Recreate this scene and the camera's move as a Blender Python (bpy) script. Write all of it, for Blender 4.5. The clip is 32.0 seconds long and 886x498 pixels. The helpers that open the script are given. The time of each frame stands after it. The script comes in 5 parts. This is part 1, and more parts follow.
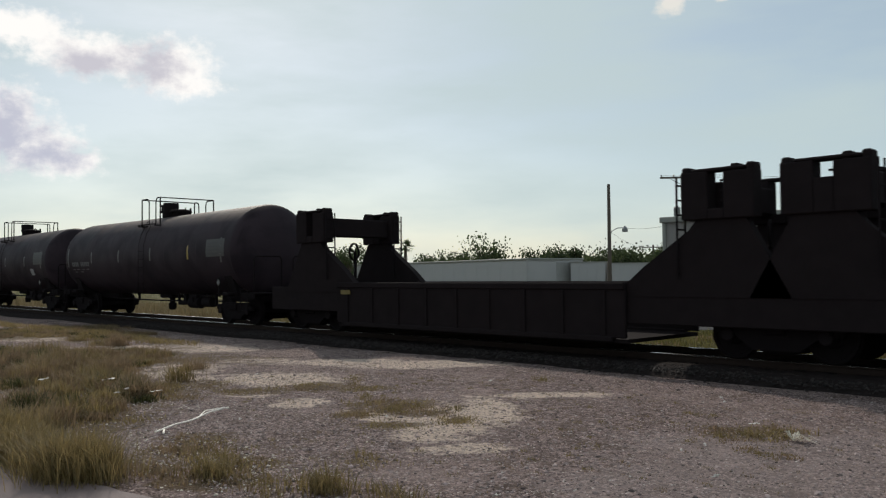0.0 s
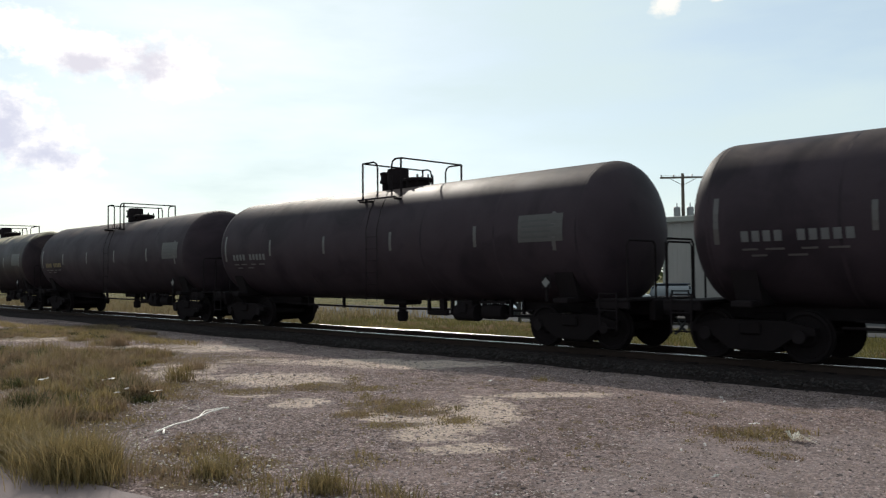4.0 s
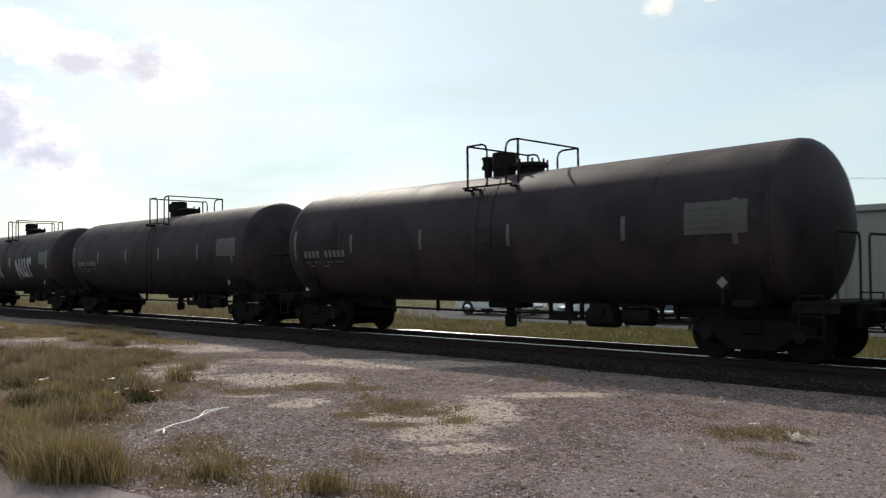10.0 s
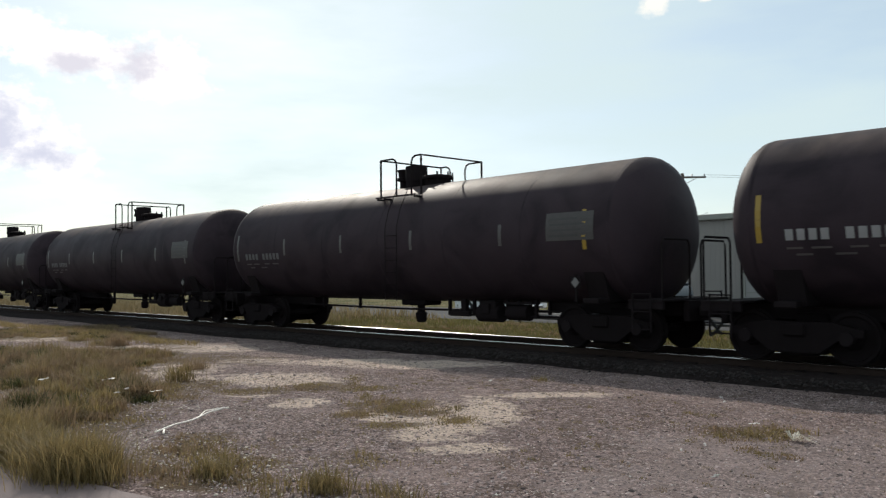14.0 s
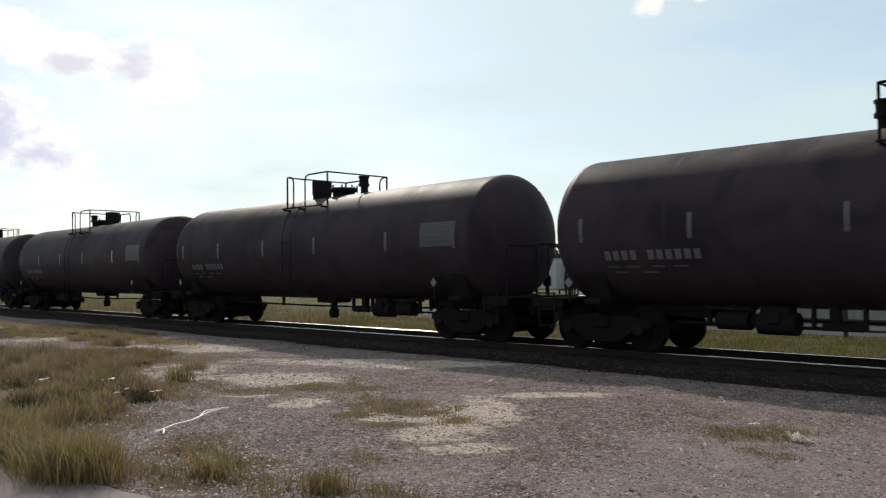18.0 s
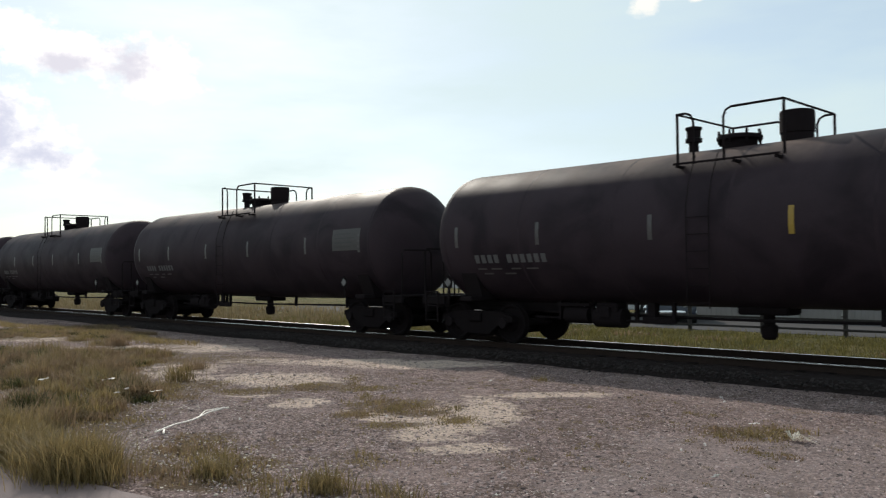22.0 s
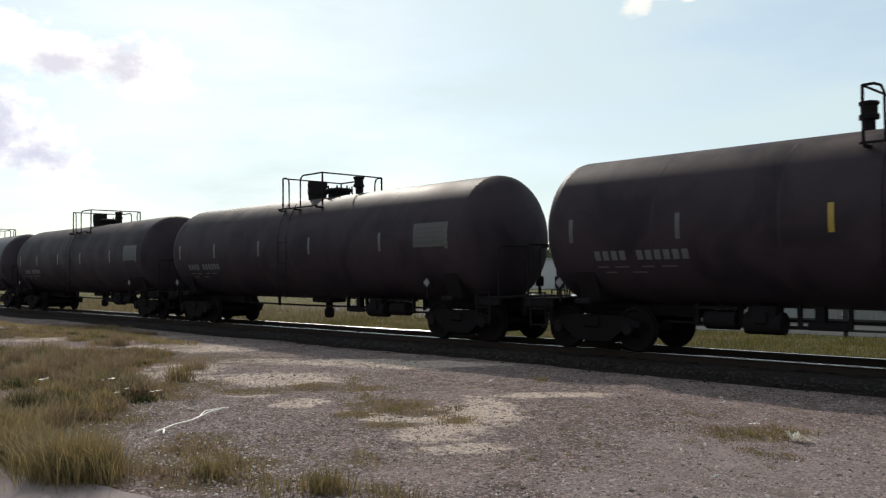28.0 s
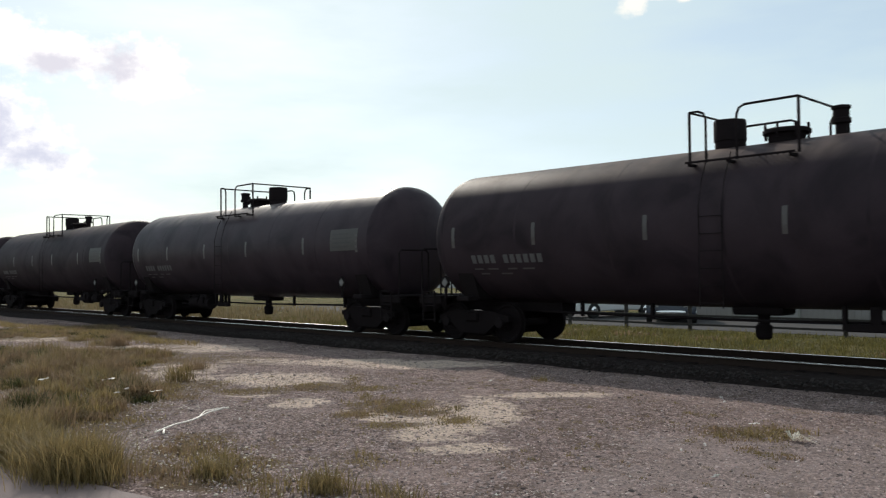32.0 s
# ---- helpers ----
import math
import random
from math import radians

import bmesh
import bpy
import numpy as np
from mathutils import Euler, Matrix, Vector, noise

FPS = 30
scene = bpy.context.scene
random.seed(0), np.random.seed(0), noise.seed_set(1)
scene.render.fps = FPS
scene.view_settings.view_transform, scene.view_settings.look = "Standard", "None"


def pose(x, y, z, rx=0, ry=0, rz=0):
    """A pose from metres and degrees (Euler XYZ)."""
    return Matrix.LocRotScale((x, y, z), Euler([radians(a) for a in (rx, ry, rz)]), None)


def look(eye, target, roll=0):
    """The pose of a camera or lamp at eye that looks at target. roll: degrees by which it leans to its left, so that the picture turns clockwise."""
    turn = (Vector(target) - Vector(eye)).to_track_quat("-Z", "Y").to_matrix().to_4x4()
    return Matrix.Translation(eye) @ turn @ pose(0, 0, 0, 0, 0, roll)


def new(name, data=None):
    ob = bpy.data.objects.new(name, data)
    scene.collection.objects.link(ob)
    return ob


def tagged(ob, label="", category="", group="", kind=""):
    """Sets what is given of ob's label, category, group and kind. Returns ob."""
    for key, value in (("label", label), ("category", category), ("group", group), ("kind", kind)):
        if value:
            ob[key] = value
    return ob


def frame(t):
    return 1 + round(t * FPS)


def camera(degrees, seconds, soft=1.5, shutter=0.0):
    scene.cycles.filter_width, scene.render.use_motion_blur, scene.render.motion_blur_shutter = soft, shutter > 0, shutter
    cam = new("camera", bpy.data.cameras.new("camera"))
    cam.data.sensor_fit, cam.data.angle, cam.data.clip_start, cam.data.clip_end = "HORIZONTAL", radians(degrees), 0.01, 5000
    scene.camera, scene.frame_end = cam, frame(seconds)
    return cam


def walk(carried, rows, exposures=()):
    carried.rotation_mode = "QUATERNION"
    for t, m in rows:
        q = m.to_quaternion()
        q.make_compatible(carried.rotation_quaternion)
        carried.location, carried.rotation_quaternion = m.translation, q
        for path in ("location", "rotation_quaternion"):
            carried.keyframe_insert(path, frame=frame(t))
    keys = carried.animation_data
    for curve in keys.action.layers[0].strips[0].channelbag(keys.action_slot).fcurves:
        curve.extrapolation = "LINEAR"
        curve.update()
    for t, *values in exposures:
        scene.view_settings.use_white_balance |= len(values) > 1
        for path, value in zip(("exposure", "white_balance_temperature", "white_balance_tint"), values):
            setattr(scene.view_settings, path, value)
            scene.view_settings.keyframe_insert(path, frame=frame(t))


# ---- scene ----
# ---- camera: on a tripod, one pose ----
cam = camera(55.94, 32.0, soft=1.25, shutter=0.05)
EYE = (0.0, -15.70, 1.89)
AIM = (EYE[0] - 0.72048, EYE[1] + 0.69276, EYE[2] + 0.03133)
walk(cam, [(0.0, look(EYE, AIM, -0.53)), (32.0, look(EYE, AIM, -0.53))],
     exposures=[(0.0, -0.42), (0.5, -0.32), (1.0, -0.08), (2.0, 0.0), (32.0, 0.0)])

# ---- daylight ----
SUN = Vector((-0.74, 0.405, 0.537)).normalized()
world = bpy.data.worlds.new("sky")
scene.world = world
world.use_nodes = True
wn, wl = world.node_tree.nodes, world.node_tree.links
wn.clear()
sky = wn.new("ShaderNodeTexSky")
sky.sky_type = 'NISHITA'
sky.sun_disc = False
sky.sun_elevation = math.asin(SUN.z)
sky.sun_rotation = math.atan2(SUN.x, SUN.y)
sky.air_density, sky.dust_density, sky.ozone_density = 1.0, 0.8, 2.0
bg = wn.new("ShaderNodeBackground")
bg.inputs["Strength"].default_value = 0.115
wout = wn.new("ShaderNodeOutputWorld")
haze = wn.new("ShaderNodeMix")
haze.data_type = 'RGBA'
cirrus_uv, cirrus_map, cirrus, cirrus_amt = wn.new("ShaderNodeTexCoord"), wn.new("ShaderNodeMapping"), wn.new("ShaderNodeTexNoise"), wn.new("ShaderNodeMapRange")
cirrus_map.inputs["Scale"].default_value = (1.2, 1.2, 5.0)
cirrus_map.inputs["Rotation"].default_value = (0.2, -0.12, 0.0)
cirrus.inputs["Scale"].default_value, cirrus.inputs["Detail"].default_value, cirrus.inputs["Roughness"].default_value = 2.4, 6, 0.55
cirrus_amt.inputs["From Min"].default_value, cirrus_amt.inputs["From Max"].default_value = 0.38, 0.66
cirrus_amt.inputs["To Min"].default_value, cirrus_amt.inputs["To Max"].default_value = 0.50, 0.86
wl.new(cirrus_uv.outputs["Generated"], cirrus_map.inputs[0])
wl.new(cirrus_map.outputs[0], cirrus.inputs["Vector"])
wl.new(cirrus.outputs[0], cirrus_amt.inputs["Value"])
wl.new(cirrus_amt.outputs[0], haze.inputs["Factor"])
haze.inputs["B"].default_value = (6.2, 7.4, 7.5, 1)
wl.new(sky.outputs[0], haze.inputs["A"])
wl.new(haze.outputs["Result"], bg.inputs[0])
wl.new(bg.outputs[0], wout.inputs[0])
sun_data = bpy.data.lights.new("sun", 'SUN')
sun_data.energy, sun_data.angle, sun_data.color = 3.2, radians(0.6), (1.0, 0.93, 0.82)
sun = new("sun", sun_data)
sun.matrix_world = look(SUN * 200, (0, 0, 0))


# ---- materials ----
def material(name, color, rough=0.6, metal=0.0, spread=0.25, scale=6.0, bump=0.0, fine=60.0, spec=0.5):
    """Paint, metal or mineral with variation at two scales and fine relief."""
    m = bpy.data.materials.new(name)
    m.use_nodes = True
    n, l = m.node_tree.nodes, m.node_tree.links
    b = n["Principled BSDF"]
    b.inputs["Roughness"].default_value, b.inputs["Metallic"].default_value = rough, metal
    b.inputs["Specular IOR Level"].default_value = spec
    tc = n.new("ShaderNodeTexCoord")
    big, small = n.new("ShaderNodeTexNoise"), n.new("ShaderNodeTexNoise")
    big.inputs["Scale"].default_value, small.inputs["Scale"].default_value = scale, fine
    big.inputs["Detail"].default_value = small.inputs["Detail"].default_value = 5
    mix = n.new("ShaderNodeMix")
    mix.data_type = 'RGBA'
    add = n.new("ShaderNodeMath")
    add.operation = 'MULTIPLY_ADD'
    add.inputs[1].default_value, add.inputs[2].default_value = 0.4, 0.0
    sm = n.new("ShaderNodeMath")
    sm.operation = 'MULTIPLY_ADD'
    sm.inputs[1].default_value = 0.7
    for t in (big, small):
        l.new(tc.outputs["Object"], t.inputs["Vector"])
    l.new(small.outputs[0], add.inputs[0])
    l.new(big.outputs[0], sm.inputs[0])
    l.new(add.outputs[0], sm.inputs[2])
    c = Vector(color[:3])
    mix.inputs["A"].default_value = (*(c * (1 - spread)), 1)
    mix.inputs["B"].default_value = (*(c * (1 + spread)), 1)
    l.new(sm.outputs[0], mix.inputs["Factor"])
    l.new(mix.outputs["Result"], b.inputs["Base Color"])
    if bump:
        bp = n.new("ShaderNodeBump")
        bp.inputs["Strength"].default_value, bp.inputs["Distance"].default_value = bump, 0.02
        l.new(small.outputs[0], bp.inputs["Height"])
        l.new(bp.outputs[0], b.inputs["Normal"])
    return m


def tank_paint(name, color, dust_sheen, rough, cover):
    """Black tank paint with road dust and painted sunlit sheen on its upper side, streaks and stains."""
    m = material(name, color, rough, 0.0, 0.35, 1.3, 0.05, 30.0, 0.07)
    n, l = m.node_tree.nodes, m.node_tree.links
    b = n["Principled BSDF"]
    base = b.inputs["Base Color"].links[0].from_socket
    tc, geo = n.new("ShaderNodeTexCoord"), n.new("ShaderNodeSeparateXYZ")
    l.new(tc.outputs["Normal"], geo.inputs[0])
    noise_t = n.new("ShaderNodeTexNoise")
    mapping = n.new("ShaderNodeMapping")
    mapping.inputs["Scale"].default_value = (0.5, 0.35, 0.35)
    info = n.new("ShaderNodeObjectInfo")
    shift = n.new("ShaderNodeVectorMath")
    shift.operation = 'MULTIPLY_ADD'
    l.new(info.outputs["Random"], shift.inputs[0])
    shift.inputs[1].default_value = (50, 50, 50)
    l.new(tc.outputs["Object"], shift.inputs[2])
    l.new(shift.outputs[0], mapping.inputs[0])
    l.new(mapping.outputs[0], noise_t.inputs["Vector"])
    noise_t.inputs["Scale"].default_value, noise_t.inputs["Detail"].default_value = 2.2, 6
    # Top band by normal: settled dust, lightened to include the sunlit strip
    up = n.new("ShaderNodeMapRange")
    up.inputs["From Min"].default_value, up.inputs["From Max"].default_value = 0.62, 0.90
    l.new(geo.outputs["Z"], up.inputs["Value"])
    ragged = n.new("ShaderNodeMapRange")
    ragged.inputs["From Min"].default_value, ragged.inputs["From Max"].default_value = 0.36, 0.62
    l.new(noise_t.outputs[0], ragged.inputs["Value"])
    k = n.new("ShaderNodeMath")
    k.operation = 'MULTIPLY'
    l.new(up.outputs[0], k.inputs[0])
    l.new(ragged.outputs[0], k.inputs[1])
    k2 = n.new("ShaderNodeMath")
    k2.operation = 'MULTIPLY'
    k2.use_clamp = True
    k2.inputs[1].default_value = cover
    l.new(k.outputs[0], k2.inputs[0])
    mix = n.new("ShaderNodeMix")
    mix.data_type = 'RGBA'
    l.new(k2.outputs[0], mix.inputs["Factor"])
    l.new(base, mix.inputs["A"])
    mix.inputs["B"].default_value = (*dust_sheen, 1)
    run, run_map = n.new("ShaderNodeTexNoise"), n.new("ShaderNodeMapping")
    run_map.inputs["Scale"].default_value = (1.1, 0.16, 0.16)
    l.new(shift.outputs[0], run_map.inputs[0])
    l.new(run_map.outputs[0], run.inputs["Vector"])
    run.inputs["Scale"].default_value, run.inputs["Detail"].default_value, run.inputs["Roughness"].default_value = 1.7, 8, 0.65
    run_amt = n.new("ShaderNodeMapRange")
    run_amt.inputs["From Min"].default_value, run_amt.inputs["From Max"].default_value, run_amt.inputs["To Max"].default_value = 0.50, 0.80, 0.22
    l.new(run.outputs[0], run_amt.inputs["Value"])
    grime = n.new("ShaderNodeMix")
    grime.data_type = 'RGBA'
    l.new(run_amt.outputs[0], grime.inputs["Factor"])
    l.new(mix.outputs["Result"], grime.inputs["A"])
    grime.inputs["B"].default_value = (dust_sheen[0] * 0.32, dust_sheen[1] * 0.30, dust_sheen[2] * 0.30, 1)
    smear, smear_amt, soot = n.new("ShaderNodeTexNoise"), n.new("ShaderNodeMapRange"), n.new("ShaderNodeMix")
    smear.inputs["Scale"].default_value, smear.inputs["Detail"].default_value, smear.inputs["Distortion"].default_value = 0.75, 7, 0.8
    l.new(shift.outputs[0], smear.inputs["Vector"])
    smear_amt.inputs["From Min"].default_value, smear_amt.inputs["From Max"].default_value, smear_amt.inputs["To Max"].default_value = 0.46, 0.66, 0.62
    l.new(smear.outputs[0], smear_amt.inputs["Value"])
    soot.data_type = 'RGBA'
    l.new(smear_amt.outputs[0], soot.inputs["Factor"])
    l.new(grime.outputs["Result"], soot.inputs["A"])
    soot.inputs["B"].default_value = (color[0] * 0.35, color[1] * 0.36, color[2] * 0.40, 1)
    l.new(soot.outputs["Result"], b.inputs["Base Color"])
    rr = n.new("ShaderNodeMapRange")
    rr.inputs["To Min"].default_value, rr.inputs["To Max"].default_value = rough - 0.12, rough + 0.18
    l.new(noise_t.outputs[0], rr.inputs["Value"])
    l.new(rr.outputs[0], b.inputs["Roughness"])
    return m


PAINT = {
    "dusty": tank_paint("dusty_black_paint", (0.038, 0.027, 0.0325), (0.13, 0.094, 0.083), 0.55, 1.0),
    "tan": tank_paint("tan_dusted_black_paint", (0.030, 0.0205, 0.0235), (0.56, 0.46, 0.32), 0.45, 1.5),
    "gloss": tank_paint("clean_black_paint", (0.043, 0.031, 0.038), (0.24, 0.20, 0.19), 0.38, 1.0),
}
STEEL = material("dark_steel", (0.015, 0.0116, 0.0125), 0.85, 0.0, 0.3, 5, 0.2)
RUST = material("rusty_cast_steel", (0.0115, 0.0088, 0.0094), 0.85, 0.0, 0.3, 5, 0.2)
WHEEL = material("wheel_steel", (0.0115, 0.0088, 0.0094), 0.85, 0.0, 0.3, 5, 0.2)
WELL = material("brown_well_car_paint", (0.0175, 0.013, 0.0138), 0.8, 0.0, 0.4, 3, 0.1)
LETTER = material("faded_white_lettering", (0.095, 0.09, 0.092), 0.6, 0, 0.3, 4)
LETTER_B = material("white_lettering", (0.25, 0.24, 0.24), 0.6, 0, 0.25, 4)
LETTER_Y = material("faded_yellow_lettering", (0.14, 0.10, 0.035), 0.6, 0, 0.3, 4)
YELLOW = material("yellow_reflector", (0.30, 0.19, 0.025), 0.35, 0, 0.2, 9)
OCHRE = material("dull_yellow_paint", (0.15, 0.105, 0.022), 0.5, 0, 0.3, 7)
PALE = material("pale_reflector", (0.065, 0.056, 0.055), 0.4, 0, 0.3, 9)
PANEL = material("grey_data_panel", (0.052, 0.046, 0.044), 0.6, 0, 0.35, 7)
GREY_INK = material("dark_print", (0.042, 0.038, 0.038), 0.6)
CARD = material("white_card", (0.30, 0.29, 0.29), 0.5, 0, 0.12, 5)
PLACARD = material("weathered_placard", (0.15, 0.143, 0.14), 0.6, 0, 0.25, 5)
SPRAY = material("white_spray_paint", (0.25, 0.235, 0.245), 0.75, 0, 0.45, 7)
SPRAY_GREY = material("grey_spray_paint", (0.095, 0.085, 0.086), 0.7, 0, 0.4, 5)
SPRAY_DIM = material("faded_spray_paint", (0.035, 0.028, 0.030), 0.7, 0, 0.4, 3)
RAIL_TOP = material("polished_rail_head", (0.80, 0.76, 0.72), 0.22, 1.0, 0.15, 3)
RAIL_SIDE = material("rusty_rail", (0.030, 0.021, 0.018), 0.85, 0.1, 0.4, 9, 0.3)
TIE = material("creosoted_timber", (0.026, 0.020, 0.018), 0.85, 0, 0.4, 7, 0.5, 30)
CONCRETE = material("pale_concrete", (0.165, 0.120, 0.118), 0.85, 0, 0.18, 0.9, 0.35, 80)
ASPHALT = material("lot_asphalt", (0.075, 0.072, 0.074), 0.85, 0, 0.2, 0.6, 0.3, 50)
METAL_WALL = material("grey_metal_siding", (0.245, 0.222, 0.208), 0.55, 0.0, 0.10, 0.5)
TRIM = material("dull_roof_trim", (0.25, 0.245, 0.22), 0.6, 0.0, 0.15, 2)
WHITE_WALL = material("white_painted_wall", (0.42, 0.40, 0.40), 0.7, 0, 0.1, 0.4)
DOOR_GREY = material("weathered_door", (0.30, 0.29, 0.28), 0.6, 0, 0.2, 2)
WOOD = material("weathered_pole_timber", (0.10, 0.08, 0.065), 0.85, 0, 0.35, 3, 0.4, 25)
FENCE = material("dark_fence_timber", (0.030, 0.026, 0.024), 0.8, 0, 0.3, 5, 0.2)
BARK = material("grey_bark", (0.09, 0.07, 0.055), 0.9, 0, 0.35, 4, 0.4, 20)
CAR_WHITE = material("white_car_paint", (0.75, 0.75, 0.75), 0.25, 0, 0.05, 1)
CAR_DARK = material("dark_blue_car_paint", (0.03, 0.035, 0.05), 0.25, 0, 0.1, 1)
CAR_GLASS = material("tinted_glass", (0.02, 0.025, 0.03), 0.08, 0, 0.1, 1)
RUBBER = material("rubber", (0.02, 0.02, 0.02), 0.85, 0, 0.2, 8)
CHROME = material("hub_metal", (0.78, 0.78, 0.78), 0.12, 1.0, 0.1, 8)
DEAD_WOOD = material("bleached_stick", (0.90, 0.82, 0.74), 0.45, 0, 0.25, 14, 0.4, 60)
STRAW = material("pale_straw", (0.60, 0.53, 0.44), 0.8, 0, 0.3, 12)
LITTER = material("white_litter", (0.62, 0.58, 0.55), 0.5, 0, 0.1, 10)
CERAMIC = material("grey_insulator", (0.22, 0.22, 0.23), 0.4, 0, 0.2, 8)


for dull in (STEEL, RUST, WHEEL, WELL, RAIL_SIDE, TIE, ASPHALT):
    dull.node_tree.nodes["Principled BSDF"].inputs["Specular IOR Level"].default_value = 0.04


def leafy(name, lo, hi, rough=0.65):
    """Leaf or blade colour that varies from piece to piece, letting light through."""
    m = bpy.data.materials.new(name)
    m.use_nodes = True
    n, l = m.node_tree.nodes, m.node_tree.links
    b = n["Principled BSDF"]
    b.inputs["Roughness"].default_value = rough
    b.inputs["Specular IOR Level"].default_value = 0.3
    geo = n.new("ShaderNodeNewGeometry")
    mix = n.new("ShaderNodeMix")
    mix.data_type = 'RGBA'
    l.new(geo.outputs["Random Per Island"], mix.inputs["Factor"])
    mix.inputs["A"].default_value, mix.inputs["B"].default_value = (*lo, 1), (*hi, 1)
    l.new(mix.outputs["Result"], b.inputs["Base Color"])
    tr = n.new("ShaderNodeBsdfTranslucent")
    l.new(mix.outputs["Result"], tr.inputs["Color"])
    ms = n.new("ShaderNodeMixShader")
    ms.inputs[0].default_value = 0.5
    l.new(b.outputs[0], ms.inputs[1])
    l.new(tr.outputs[0], ms.inputs[2])
    l.new(ms.outputs[0], n["Material Output"].inputs["Surface"])
    return m


GRASS = leafy("roadside_grass", (0.132, 0.097, 0.040), (0.355, 0.262, 0.122))
GRASS_DARK = leafy("dark_green_weeds", (0.035, 0.04, 0.015), (0.10, 0.095, 0.035))
GRASS_BROWN = leafy("brown_weeds", (0.125, 0.083, 0.050), (0.32, 0.222, 0.135))
GRASS_WEED = leafy("olive_weeds", (0.110, 0.083, 0.036), (0.30, 0.222, 0.105))
GRASS_DRY = leafy("dry_grass", (0.13, 0.098, 0.05), (0.25, 0.195, 0.11))
GRASS_GREEN = leafy("green_verge_grass", (0.075, 0.070, 0.020), (0.175, 0.148, 0.046))
LEAF = leafy("tree_leaves", (0.03, 0.045, 0.02), (0.08, 0.10, 0.04))
PALM_LEAF = leafy("palm_leaves", (0.03, 0.05, 0.02), (0.07, 0.09, 0.035))


# ---- mesh helpers ----
def box(bm, x0, x1, y0, y1, z0, z1, bevel=0.0):
    m = Matrix.Translation(((x0 + x1) / 2, (y0 + y1) / 2, (z0 + z1) / 2)) @ Matrix.Diagonal((x1 - x0, y1 - y0, z1 - z0, 1))
    g = bmesh.ops.create_cube(bm, size=1, matrix=m)
    if bevel:
        edges = list({e for v in g["verts"] for e in v.link_edges})
        bmesh.ops.bevel(bm, geom=edges, offset=bevel, segments=1, affect='EDGES')
    return bm


def cyl(bm, a, b, r0, r1=None, n=16):
    """A closed round bar from a to b."""
    a, b = Vector(a), Vector(b)
    d = b - a
    m = Matrix.Translation((a + b) / 2) @ d.to_track_quat('Z', 'Y').to_matrix().to_4x4()
    bmesh.ops.create_cone(bm, cap_ends=True, segments=n, radius1=r0, radius2=r0 if r1 is None else r1, depth=d.length, matrix=m)
    return bm


def pipe(bm, pts, r, n=8):
    """A bent tube through pts."""
    pts = [Vector(p) for p in pts]
    rings = []
    for i, p in enumerate(pts):
        d = (pts[min(i + 1, len(pts) - 1)] - pts[max(i - 1, 0)]).normalized()
        side = d.orthogonal().normalized() if abs(d.z) > 0.95 else d.cross(Vector((0, 0, 1))).normalized()
        if i and abs(d.z) > 0.95:
            side = rings_side
        up = side.cross(d).normalized()
        side = d.cross(up).normalized()
        rings_side = side
        rings.append([bm.verts.new(p + r * (math.cos(2 * math.pi * k / n) * side + math.sin(2 * math.pi * k / n) * up)) for k in range(n)])
    for u, v in zip(rings, rings[1:]):
        for k in range(n):
            bm.faces.new((u[k], u[(k + 1) % n], v[(k + 1) % n], v[k]))
    bm.faces.new(rings[0][::-1])
    bm.faces.new(rings[-1])
    return bm


def lathe(bm, profile, n=32, axis='Z', origin=(0, 0, 0)):
    """Turns a profile of (radius, height) round an axis."""
    o = Vector(origin)
    rings = []
    for r, h in profile:
        ring = []
        for k in range(n):
            a = 2 * math.pi * k / n
            u, v = r * math.cos(a), r * math.sin(a)
            ring.append(bm.verts.new(o + Vector({'Z': (u, v, h), 'Y': (u, h, v), 'X': (h, u, v)}[axis])))
        rings.append(ring)
    for p, q in zip(rings, rings[1:]):
        for k in range(n):
            bm.faces.new((p[k], p[(k + 1) % n], q[(k + 1) % n], q[k]))
    bm.faces.new(rings[0][::-1])
    bm.faces.new(rings[-1])
    bmesh.ops.recalc_face_normals(bm, faces=bm.faces)
    return bm


def to_mesh(name, bm, mat, smooth=None):
    me = bpy.data.meshes.new(name)
    bmesh.ops.recalc_face_normals(bm, faces=bm.faces)
    bm.to_mesh(me)
    bm.free()
    me.materials.append(mat)
    if smooth is not None:
        me.polygons.foreach_set("use_smooth", [True] * len(me.polygons))
        me.set_sharp_from_angle(angle=radians(smooth))
    return me


MESHES = {}


def part(name, bm, mat, parent, label="", smooth=None, at=None):
    """One mesh under a thing or a part; bm may be a ready mesh."""
    me = bm if isinstance(bm, bpy.types.Mesh) else to_mesh(name, bm, mat, smooth)
    ob = new(name, me)
    ob.parent = parent
    if at is not None:
        ob.matrix_local = at
    if label:
        ob["label"] = label
    return ob


def shared(key, make, mat, smooth=None):
    """A mesh built once and used by all alike pieces."""
    k = (key, mat.name)
    if k not in MESHES:
        MESHES[k] = to_mesh(key, make(bmesh.new()), mat, smooth)
    return MESHES[k]


def thing(name, label, category, group="", kind="", at=None):
    ob = new(name)
    ob.empty_display_size = 0.3
    if at is not None:
        ob.matrix_world = at
    return tagged(ob, label, category, group, kind)


def mesh_from(name, verts, faces, mat, smooth=False):
    me = bpy.data.meshes.new(name)
    me.from_pydata(verts, [], faces)
    me.materials.append(mat)
    if smooth:
        me.polygons.foreach_set("use_smooth", [True] * len(me.polygons))
    me.update()
    return me


# ---- ground ----
RAIL_Z = 0.28
TRACK_Y = 0.755


